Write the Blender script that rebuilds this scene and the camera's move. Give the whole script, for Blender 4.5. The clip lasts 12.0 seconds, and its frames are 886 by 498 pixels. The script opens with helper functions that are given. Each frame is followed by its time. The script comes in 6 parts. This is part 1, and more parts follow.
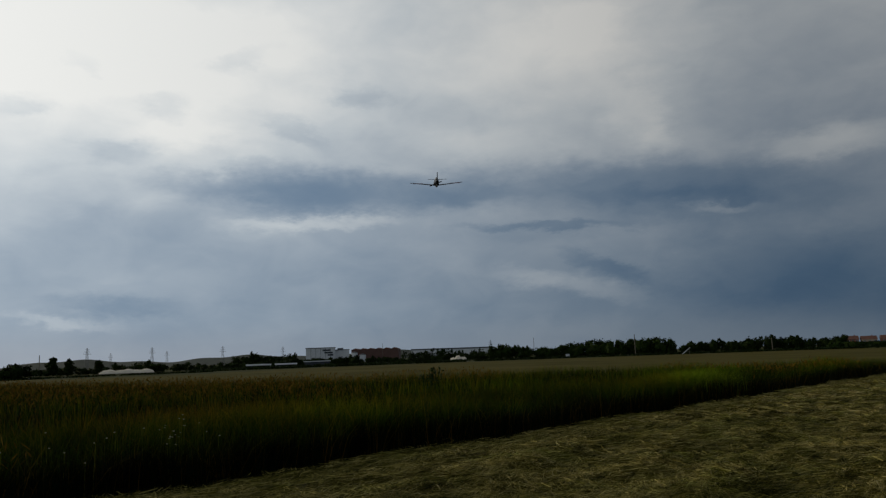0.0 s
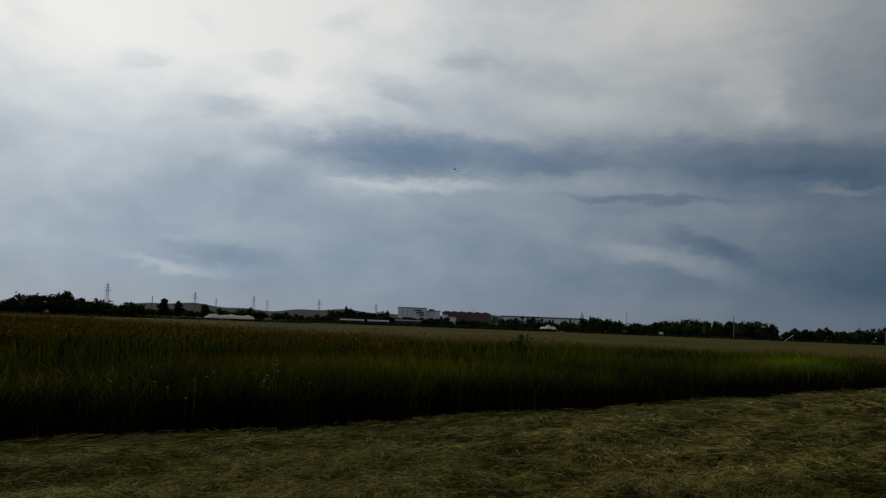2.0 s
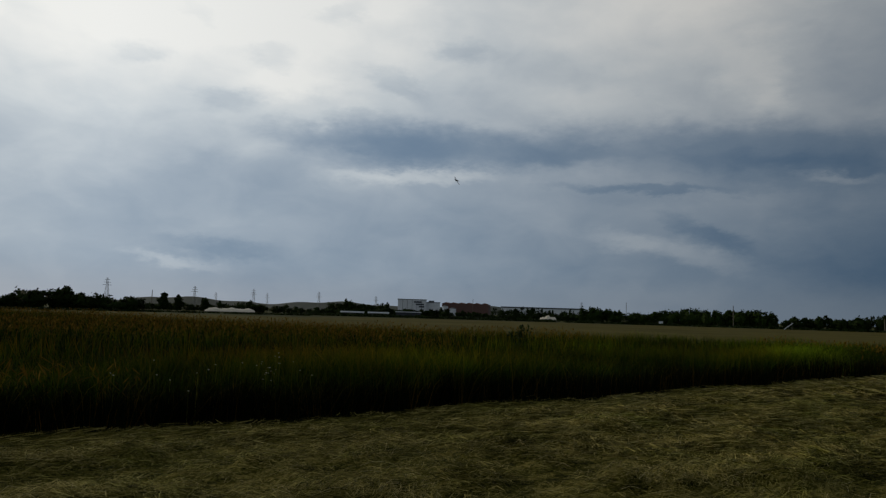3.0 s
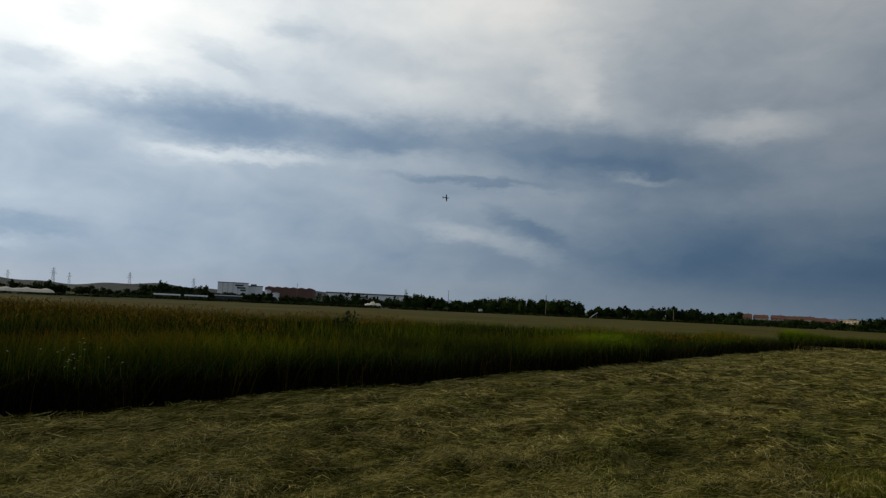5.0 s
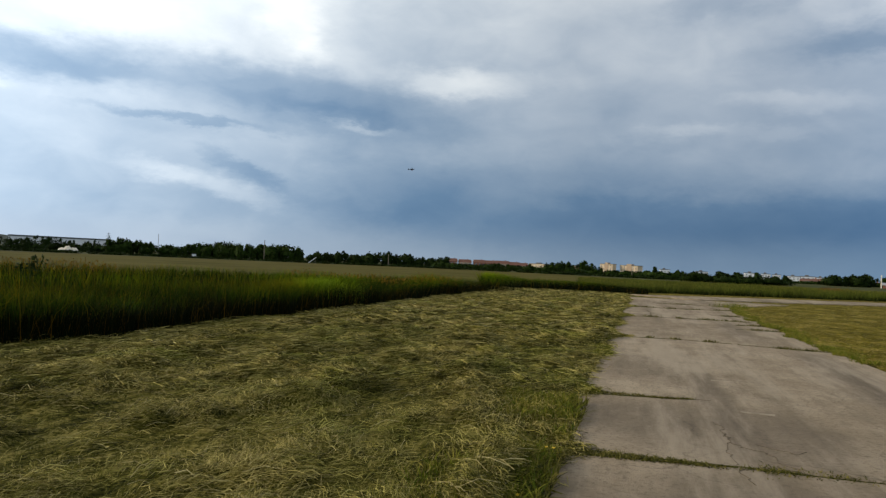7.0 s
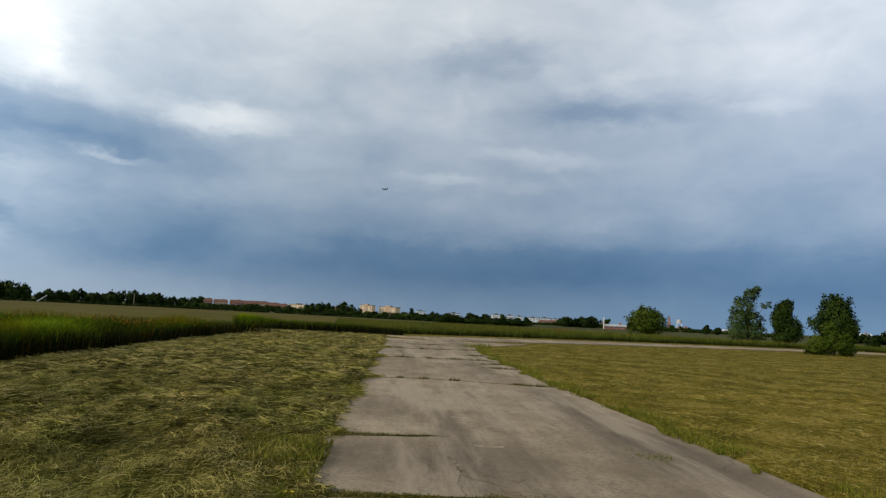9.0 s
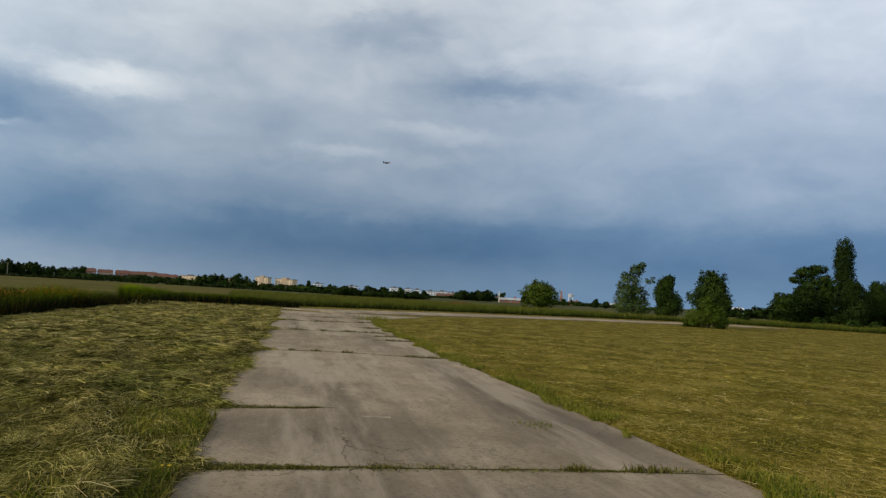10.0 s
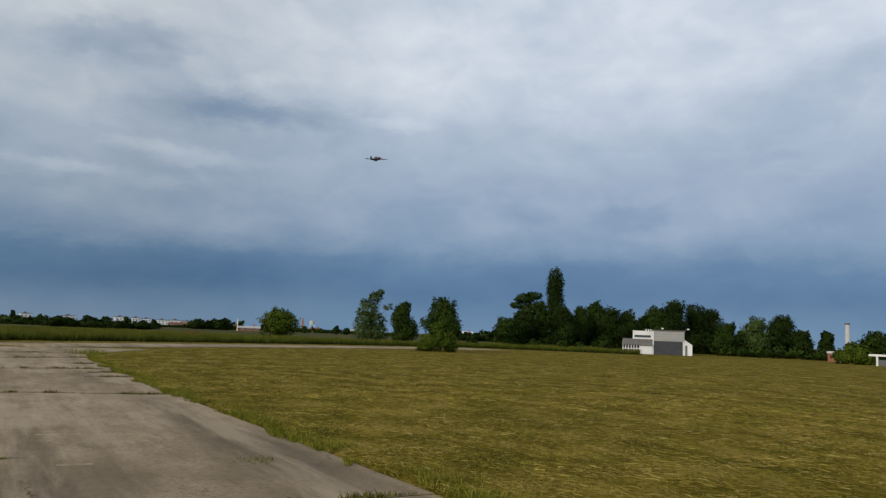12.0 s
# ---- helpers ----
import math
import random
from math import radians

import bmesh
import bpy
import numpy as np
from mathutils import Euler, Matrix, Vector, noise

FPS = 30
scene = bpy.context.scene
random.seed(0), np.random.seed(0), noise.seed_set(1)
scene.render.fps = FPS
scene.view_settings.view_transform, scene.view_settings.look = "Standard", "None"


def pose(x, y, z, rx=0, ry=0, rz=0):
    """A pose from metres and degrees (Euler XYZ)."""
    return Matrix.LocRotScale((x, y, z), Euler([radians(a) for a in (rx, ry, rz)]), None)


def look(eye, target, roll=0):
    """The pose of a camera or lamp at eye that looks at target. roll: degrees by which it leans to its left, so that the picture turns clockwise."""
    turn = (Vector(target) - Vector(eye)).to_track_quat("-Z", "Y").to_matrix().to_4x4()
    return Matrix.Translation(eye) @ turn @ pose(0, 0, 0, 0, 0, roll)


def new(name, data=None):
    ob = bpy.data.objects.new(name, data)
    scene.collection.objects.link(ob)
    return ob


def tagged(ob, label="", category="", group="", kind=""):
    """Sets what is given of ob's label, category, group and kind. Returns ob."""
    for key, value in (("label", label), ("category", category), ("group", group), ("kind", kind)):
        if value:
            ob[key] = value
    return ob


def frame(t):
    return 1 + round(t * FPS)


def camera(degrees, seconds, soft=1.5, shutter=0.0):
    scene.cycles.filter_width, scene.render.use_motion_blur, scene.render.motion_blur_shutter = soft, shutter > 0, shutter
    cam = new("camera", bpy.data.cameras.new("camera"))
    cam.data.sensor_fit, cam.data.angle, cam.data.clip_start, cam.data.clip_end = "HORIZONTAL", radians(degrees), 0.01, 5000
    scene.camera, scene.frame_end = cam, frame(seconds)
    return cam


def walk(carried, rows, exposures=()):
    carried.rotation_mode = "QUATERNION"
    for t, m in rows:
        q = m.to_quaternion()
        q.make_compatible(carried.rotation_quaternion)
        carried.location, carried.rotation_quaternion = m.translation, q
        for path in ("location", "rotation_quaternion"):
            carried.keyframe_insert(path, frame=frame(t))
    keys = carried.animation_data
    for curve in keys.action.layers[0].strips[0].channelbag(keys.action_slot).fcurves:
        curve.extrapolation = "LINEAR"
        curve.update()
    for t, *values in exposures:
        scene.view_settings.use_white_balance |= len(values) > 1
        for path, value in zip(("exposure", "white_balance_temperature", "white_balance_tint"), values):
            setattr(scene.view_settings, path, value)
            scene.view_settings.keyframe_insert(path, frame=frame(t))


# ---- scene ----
cam = camera(61.97, 12.0, soft=1.3)

# seconds, x, y, z, yaw, pitch, roll of the hand-held camera
PATH = [
    (0.0, -0.00, -0.00, 1.65, -2.41, 8.31, 1.96), (0.5, 0.07, -0.01, 1.65, -0.00, 7.08, -1.43), (1.0, 0.04, 0.01, 1.64, 2.72, 6.37, -1.73),
    (1.5, 0.03, 0.03, 1.63, 4.47, 5.35, -1.89), (2.0, 0.03, 0.05, 1.63, 4.50, 5.63, -2.27), (2.5, 0.03, 0.04, 1.62, 4.63, 5.46, -2.10),
    (2.7, 0.02, 0.05, 1.62, 4.77, 5.21, -1.79), (4.3, -0.03, 0.10, 1.63, -2.07, 4.80, -2.64), (4.5, -0.04, 0.11, 1.63, -4.17, 4.89, -2.54),
    (5.0, -0.06, 0.14, 1.63, -9.02, 4.40, -2.71), (5.5, -0.04, 0.15, 1.63, -14.01, 3.68, -2.23), (6.0, -0.01, 0.18, 1.61, -20.18, 2.84, -2.21),
    (6.5, 0.03, 0.21, 1.60, -25.25, 1.89, -1.95), (7.0, 0.01, 0.20, 1.61, -30.56, 1.15, -2.60), (7.5, 0.01, 0.15, 1.64, -34.89, 1.41, -3.09),
    (7.7, 0.01, 0.14, 1.64, -37.26, 2.52, -2.96), (9.3, 0.04, -0.05, 1.63, -51.38, 4.79, -3.29), (9.5, 0.01, -0.09, 1.64, -53.07, 4.35, -3.55),
    (10.0, 0.07, -0.11, 1.63, -56.88, 3.56, -3.29), (10.5, 0.10, -0.18, 1.64, -59.49, 3.59, -3.32), (11.0, 0.08, -0.26, 1.67, -64.70, 5.26, -2.85),
    (11.5, 0.10, -0.28, 1.67, -69.31, 5.77, -1.95), (12.0, 0.13, -0.33, 1.68, -76.69, 6.60, -2.24),
]
EXPOSE = [(0.0, -1.35), (1.5, -1.37), (2.7, -1.36), (4.5, -1.06), (5.5, -0.66), (6.5, -0.10), (7.7, 0.11), (9.5, 0.05), (12.0, -0.05)]
walk(cam, [(t, pose(x, y, z, 90 + p, r, w)) for t, x, y, z, w, p, r in PATH], EXPOSE)

# ---- light: an evening sky of broken cloud layers, a veiled low sun ----
SUN_AZ, SUN_EL = 62.0, 21.0
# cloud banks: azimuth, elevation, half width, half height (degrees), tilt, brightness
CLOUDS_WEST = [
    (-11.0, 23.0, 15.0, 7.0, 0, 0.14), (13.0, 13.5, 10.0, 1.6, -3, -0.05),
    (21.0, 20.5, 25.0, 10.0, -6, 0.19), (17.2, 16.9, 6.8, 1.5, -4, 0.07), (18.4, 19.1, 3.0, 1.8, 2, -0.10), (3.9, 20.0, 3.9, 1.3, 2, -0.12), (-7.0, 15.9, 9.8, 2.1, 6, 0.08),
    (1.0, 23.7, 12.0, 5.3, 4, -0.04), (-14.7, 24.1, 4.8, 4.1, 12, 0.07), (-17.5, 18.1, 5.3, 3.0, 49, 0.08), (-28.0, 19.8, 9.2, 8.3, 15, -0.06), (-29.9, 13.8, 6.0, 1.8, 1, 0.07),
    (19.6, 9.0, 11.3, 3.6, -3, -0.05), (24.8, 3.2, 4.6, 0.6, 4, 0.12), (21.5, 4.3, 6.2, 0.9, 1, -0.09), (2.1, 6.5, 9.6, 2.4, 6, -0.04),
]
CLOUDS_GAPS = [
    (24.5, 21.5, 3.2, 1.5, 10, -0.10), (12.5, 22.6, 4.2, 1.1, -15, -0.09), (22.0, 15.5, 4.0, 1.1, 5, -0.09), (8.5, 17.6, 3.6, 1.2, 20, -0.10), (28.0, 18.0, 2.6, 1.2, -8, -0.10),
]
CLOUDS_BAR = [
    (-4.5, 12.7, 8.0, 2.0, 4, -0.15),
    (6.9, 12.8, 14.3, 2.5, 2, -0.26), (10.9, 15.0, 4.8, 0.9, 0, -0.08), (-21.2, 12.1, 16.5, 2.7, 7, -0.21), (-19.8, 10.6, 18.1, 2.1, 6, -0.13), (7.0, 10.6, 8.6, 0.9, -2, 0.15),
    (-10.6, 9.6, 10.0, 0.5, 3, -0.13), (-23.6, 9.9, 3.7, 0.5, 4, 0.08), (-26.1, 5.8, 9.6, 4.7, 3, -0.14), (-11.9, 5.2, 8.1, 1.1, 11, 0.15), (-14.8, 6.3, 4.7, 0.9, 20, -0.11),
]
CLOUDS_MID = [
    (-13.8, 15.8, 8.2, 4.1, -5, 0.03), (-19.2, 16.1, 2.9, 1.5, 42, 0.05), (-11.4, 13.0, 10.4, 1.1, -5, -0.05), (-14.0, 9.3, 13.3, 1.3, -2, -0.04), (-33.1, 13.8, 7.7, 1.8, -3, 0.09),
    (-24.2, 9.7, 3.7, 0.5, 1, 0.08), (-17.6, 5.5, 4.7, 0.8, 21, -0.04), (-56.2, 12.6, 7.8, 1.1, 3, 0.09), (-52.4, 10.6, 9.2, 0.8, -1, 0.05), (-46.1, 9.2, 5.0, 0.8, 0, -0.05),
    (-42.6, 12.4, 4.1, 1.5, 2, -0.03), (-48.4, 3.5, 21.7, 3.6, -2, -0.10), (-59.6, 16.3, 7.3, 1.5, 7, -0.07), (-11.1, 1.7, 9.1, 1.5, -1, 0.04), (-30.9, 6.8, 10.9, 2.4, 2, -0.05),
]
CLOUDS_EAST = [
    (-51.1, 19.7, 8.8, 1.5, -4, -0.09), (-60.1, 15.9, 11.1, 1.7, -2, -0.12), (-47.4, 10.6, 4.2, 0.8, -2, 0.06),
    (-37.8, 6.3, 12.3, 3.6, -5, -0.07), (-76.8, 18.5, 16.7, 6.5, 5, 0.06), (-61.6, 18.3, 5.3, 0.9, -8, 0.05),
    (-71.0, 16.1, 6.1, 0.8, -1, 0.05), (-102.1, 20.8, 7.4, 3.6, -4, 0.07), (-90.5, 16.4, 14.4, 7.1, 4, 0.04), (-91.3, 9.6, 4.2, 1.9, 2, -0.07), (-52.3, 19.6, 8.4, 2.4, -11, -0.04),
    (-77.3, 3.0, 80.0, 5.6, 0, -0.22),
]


class Tree:
    """A node tree with short calls: each returns the output socket."""

    def __init__(self, tree):
        self.t = tree
        tree.nodes.clear()

    def put(self, kind, **settings):
        node = self.t.nodes.new(kind)
        for key, value in settings.items():
            setattr(node, key, value)
        return node

    def join(self, value, socket):
        if isinstance(value, bpy.types.NodeSocket):
            self.t.links.new(value, socket)
        elif value is not None:
            socket.default_value = value

    def math(self, op, a, b=None, c=None):
        node = self.put("ShaderNodeMath", operation=op)
        for value, socket in zip((a, b, c), node.inputs):
            self.join(value, socket)
        return node.outputs[0]

    def vmath(self, op, a, b=None):
        node = self.put("ShaderNodeVectorMath", operation=op)
        self.join(a, node.inputs[0])
        self.join(b, node.inputs[1])
        return node.outputs["Value" if op == "LENGTH" else "Vector"]

    def xyz(self, x, y, z):
        node = self.put("ShaderNodeCombineXYZ")
        for value, socket in zip((x, y, z), node.inputs):
            self.join(value, socket)
        return node.outputs[0]

    def noise(self, vector, scale, detail=4.0, rough=0.55, out=0, warp=0.0):
        node = self.put("ShaderNodeTexNoise")
        self.join(vector, node.inputs["Vector"])
        node.inputs["Scale"].default_value = scale
        node.inputs["Detail"].default_value = detail
        node.inputs["Roughness"].default_value = rough
        node.inputs["Distortion"].default_value = warp
        return node.outputs[out]

    def ramp(self, value, stops, ease="LINEAR"):
        node = self.put("ShaderNodeValToRGB")
        node.color_ramp.interpolation = ease
        while len(node.color_ramp.elements) < len(stops):
            node.color_ramp.elements.new(1)
        for e, (p, c) in zip(node.color_ramp.elements, stops):
            e.position, e.color = p, (*c, 1) if len(c) == 3 else c
        self.join(value, node.inputs[0])
        return node.outputs[0]

    def mix(self, f, a, b, op="MIX"):
        node = self.put("ShaderNodeMix", data_type="RGBA", blend_type=op)
        self.join(f, node.inputs[0])
        for value, socket in ((a, node.inputs[6]), (b, node.inputs[7])):
            self.join((*value, 1) if isinstance(value, tuple) and len(value) == 3 else value, socket)
        return node.outputs[2]

    def span(self, value, a, b, c, d, ease="SMOOTHSTEP"):
        node = self.put("ShaderNodeMapRange", interpolation_type=ease)
        for v, socket in zip((value, a, b, c, d), node.inputs):
            self.join(v, socket)
        return node.outputs[0]


def make_sky():
    world = bpy.data.worlds.new("evening_sky")
    scene.world = world
    world.use_nodes = True
    t = Tree(world.node_tree)
    way = t.put("ShaderNodeTexCoord").outputs["Generated"]
    sep = t.put("ShaderNodeSeparateXYZ")
    t.join(way, sep.inputs[0])
    az = t.math("MULTIPLY", t.math("ARCTAN2", t.math("MULTIPLY", sep.outputs[0], -1.0), sep.outputs[1]), 180 / math.pi)
    el = t.math("MULTIPLY", t.math("ARCSINE", sep.outputs[2]), 180 / math.pi)
    # long soft streaks, then wisps, that bend the cloud banks
    flat = t.xyz(t.math("MULTIPLY", az, 0.055), t.math("MULTIPLY", el, 0.125), 0.0)
    bend = t.noise(flat, 1.1, 5, 0.6, out=1)
    fine = t.noise(flat, 5.0, 6, 0.66, out=1)
    shift = t.vmath("MULTIPLY", t.vmath("SUBTRACT", bend, (0.5, 0.5, 0.5)), (6.0, 2.4, 0.0))
    shift2 = t.vmath("MULTIPLY", t.vmath("SUBTRACT", fine, (0.5, 0.5, 0.5)), (4.8, 2.3, 0.0))
    place = t.vmath("ADD", t.vmath("ADD", t.xyz(az, el, 0.0), shift), shift2)
    # large-scale brightness: light towards the veiled sun and overhead, dim in the east
    away = t.math("ABSOLUTE", t.math("SUBTRACT", az, 48.0))
    value = t.span(away, 10.0, 120.0, 0.66, 0.46, "LINEAR")
    value = t.math("ADD", value, t.span(el, 1.0, 23.0, -0.18, 0.23, "LINEAR"))
    value = t.math("ADD", value, t.span(el, 26.0, 70.0, 0.0, -0.10, "LINEAR"))
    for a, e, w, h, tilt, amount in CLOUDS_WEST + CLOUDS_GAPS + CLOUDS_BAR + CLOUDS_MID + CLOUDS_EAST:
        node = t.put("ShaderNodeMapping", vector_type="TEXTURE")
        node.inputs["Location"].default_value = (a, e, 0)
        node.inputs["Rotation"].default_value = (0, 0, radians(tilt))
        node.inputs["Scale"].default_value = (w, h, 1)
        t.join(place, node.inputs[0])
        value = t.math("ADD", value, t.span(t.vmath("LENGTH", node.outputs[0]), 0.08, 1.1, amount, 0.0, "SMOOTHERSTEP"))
    streak = t.noise(t.vmath("ADD", flat, t.vmath("MULTIPLY", bend, (0.25, 0.25, 0.0))), 1.7, 6, 0.5)
    value = t.math("ADD", value, t.math("MULTIPLY", t.math("SUBTRACT", streak, 0.5), 0.24))
    puffs = t.noise(t.xyz(t.math("MULTIPLY", az, 0.13), t.math("MULTIPLY", el, 0.2), 3.7), 1.8, 6, 0.5, warp=0.6)
    value = t.math("ADD", value, t.math("MULTIPLY", t.math("SUBTRACT", puffs, 0.5), 0.15))
    cloud = t.ramp(value, [(0.0, (0.053, 0.130, 0.248)), (0.2, (0.109, 0.193, 0.310)), (0.4, (0.240, 0.316, 0.411)),
                           (0.58, (0.410, 0.468, 0.535)), (0.76, (0.682, 0.708, 0.722)), (0.97, (1.0, 0.962, 0.905))])
    # the west glows with the veiled sun, the east lies in the cloud's shade
    bearing = t.span(az, -130.0, 70.0, 0.0, 1.0, "LINEAR")
    glow = t.ramp(bearing, [(0.0, (0.29, 0.29, 0.29)), (0.28, (0.29, 0.29, 0.29)), (0.38, (0.24, 0.24, 0.24)), (0.45, (0.25, 0.25, 0.25)),
                            (0.525, (0.30, 0.30, 0.30)), (0.6, (0.385, 0.385, 0.385)), (0.68, (0.495, 0.495, 0.495)), (0.8, (0.60, 0.595, 0.59)), (1.0, (0.60, 0.58, 0.55))])
    # a pale haze low over the horizon
    haze = t.span(el, 0.3, 3.6, 0.5, 0.0)
    hazy = t.mix(t.span(az, -70.0, 20.0, 0.0, 1.0, "LINEAR"), (0.165, 0.275, 0.385), (0.41, 0.42, 0.45))
    cloud = t.mix(haze, cloud, hazy)
    cloud = t.vmath("MULTIPLY", t.vmath("MULTIPLY", cloud, glow), (4.0, 4.0, 4.0))
    cloud = t.mix(t.span(el, 27.0, 50.0, 0.0, 1.0), cloud, (0.29, 0.28, 0.265))   # unseen sky overhead, a plain grey set to dim and warm the ground's light
    cloud = t.mix(1.0, cloud, t.ramp(bearing, [(0.2, (0.955, 0.99, 1.07)), (0.5, (0.965, 0.995, 1.02)), (0.72, (0.95, 1.0, 1.04))]), "MULTIPLY")
    clear = t.put("ShaderNodeTexSky", sky_type="NISHITA", sun_disc=False, sun_elevation=radians(SUN_EL), sun_rotation=radians(-SUN_AZ))
    blue = t.mix(1.0, clear.outputs[0], (0.09, 0.09, 0.09), "MULTIPLY")
    sky = t.mix(0.94, blue, cloud)
    back = t.put("ShaderNodeBackground")
    t.join(sky, back.inputs[0])
    back.inputs[1].default_value = 1.0
    t.join(back.outputs[0], t.put("ShaderNodeOutputWorld").inputs[0])


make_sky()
sun = new("sun", bpy.data.lights.new("sun", "SUN"))
sun.data.energy, sun.data.angle, sun.data.color = 1.95, radians(10), (1.0, 0.82, 0.58)
a_, e_ = radians(SUN_AZ), radians(SUN_EL)
sun.matrix_world = look((0, 0, 60), (60 * math.sin(a_) * math.cos(e_), -60 * math.cos(a_) * math.cos(e_), 60 - 60 * math.sin(e_)))


# ---- materials ----
def material(name, stops, scale=1.0, rough=0.85, metal=0.0, bump=0.0, bump_scale=20.0, random_by="", amount=0.5, detail=5, cracks=False, spec=0.3, swath=None, grain=0.25):
    m = bpy.data.materials.new(name)
    m.use_nodes = True
    t = Tree(m.node_tree)
    where = t.put("ShaderNodeNewGeometry")
    pos = t.put("ShaderNodeTexCoord").outputs["Object"] if random_by != "island" else where.outputs["Position"]
    if random_by == "island":
        spec = 0.06
    drawn = pos
    if swath:   # growth and cut run along the strip
        node = t.put("ShaderNodeMapping")
        node.inputs["Rotation"].default_value = (0, 0, radians(-44.3))
        t.join(pos, node.inputs[0])
        drawn = t.vmath("MULTIPLY", node.outputs[0], (*swath, 1.0))
    value = t.noise(drawn, scale, detail, 0.6)
    value = t.math("ADD", t.math("MULTIPLY", value, 1 - grain), t.math("MULTIPLY", t.noise(pos, scale * 9, 3, 0.6), grain))
    if random_by == "island":
        value = t.math("ADD", t.math("MULTIPLY", value, 1 - amount), t.math("MULTIPLY", where.outputs["Random Per Island"], amount))
    elif random_by == "object":
        value = t.math("ADD", value, t.math("MULTIPLY", t.math("SUBTRACT", t.put("ShaderNodeObjectInfo").outputs["Random"], 0.5), amount))
    colour = t.ramp(value, stops)
    if cracks:
        v = t.put("ShaderNodeTexVoronoi", feature="DISTANCE_TO_EDGE")
        warp = t.vmath("ADD", where.outputs["Position"], t.vmath("MULTIPLY", t.noise(where.outputs["Position"], 1.6, 5, 0.65, out=1), (0.9, 0.9, 0.0)))
        t.join(warp, v.inputs["Vector"])
        v.inputs["Scale"].default_value = 0.55
        line = t.span(v.outputs["Distance"], 0.0, 0.010, 0.5, 0.0)
        line = t.math("MULTIPLY", line, t.span(t.noise(where.outputs["Position"], 0.35, 2), 0.44, 0.56, 0.0, 1.0))
        colour = t.mix(line, colour, (0.05, 0.045, 0.035))
        lane = t.put("ShaderNodeMapping")
        lane.inputs["Rotation"].default_value = (0, 0, radians(-44.3))
        t.join(where.outputs["Position"], lane.inputs[0])
        mottle = t.noise(t.vmath("MULTIPLY", lane.outputs[0], (0.3, 1.0, 1.0)), 3.4, 9, 0.78)
        colour = t.mix(t.span(mottle, 0.46, 0.68, 0.0, 0.6), colour, (0.165, 0.131, 0.092))
        grit = t.noise(where.outputs["Position"], 17.0, 6, 0.8)
        colour = t.mix(t.span(grit, 0.50, 0.62, 0.0, 0.55), colour, (0.10, 0.080, 0.056))
        drag = t.vmath("MULTIPLY", lane.outputs[0], (0.045, 0.75, 1.0))
        blot = t.span(t.noise(drag, 1.0, 8, 0.66, warp=0.25), 0.42, 0.68, 0.0, 0.6)
        colour = t.mix(blot, colour, (0.105, 0.082, 0.054))
        drift = t.vmath("MULTIPLY", t.vmath("SUBTRACT", t.noise(where.outputs["Position"], 1.3, 6, 0.65, out=1), (0.5, 0.5, 0.5)), (1.3, 0.7, 0.0))
        laid = t.vmath("ADD", lane.outputs[0], drift)
        for along, side, half, wide_, depth_ in ((8.3, -1.30, 2.0, 1.0, 0.5), (10.4, -0.80, 4.6, 0.34, 0.5), (9.8, -3.7, 4.6, 0.9, 0.75), (15.5, -3.4, 4.0, 0.6, 0.5), (24.0, -2.6, 6.0, 0.6, 0.4), (13.6, 0.05, 2.6, 0.9, 0.4), (12.4, -3.3, 3.4, 0.7, 0.35), (8.6, 0.1, 1.9, 0.95, 0.55), (5.4, -1.3, 1.5, 3.4, 0.45)):
            oil = t.put("ShaderNodeMapping", vector_type="TEXTURE")
            oil.inputs["Location"].default_value = (along, side, 0)
            oil.inputs["Scale"].default_value = (half, wide_, 4)
            t.join(laid, oil.inputs[0])
            colour = t.mix(t.span(t.vmath("LENGTH", oil.outputs[0]), 0.25, 1.1, depth_, 0.0), colour, (0.105, 0.084, 0.062))
        pale = t.span(t.noise(t.vmath("MULTIPLY", lane.outputs[0], (0.10, 0.8, 1.0)), 0.9, 7, 0.7), 0.48, 0.64, 0.0, 0.55)
        colour = t.mix(pale, colour, (0.43, 0.36, 0.27))
    shader = t.put("ShaderNodeBsdfPrincipled")
    t.join(colour, shader.inputs["Base Color"])
    shader.inputs["Roughness"].default_value = rough
    shader.inputs["Metallic"].default_value = metal
    shader.inputs["Specular IOR Level"].default_value = spec
    if bump:
        b = t.put("ShaderNodeBump")
        b.inputs["Strength"].default_value = bump
        b.inputs["Distance"].default_value = 0.02
        t.join(t.noise(pos, bump_scale, 6, 0.65), b.inputs["Height"])
        t.join(b.outputs[0], shader.inputs["Normal"])
    t.join(shader.outputs[0], t.put("ShaderNodeOutputMaterial").inputs[0])
    return m


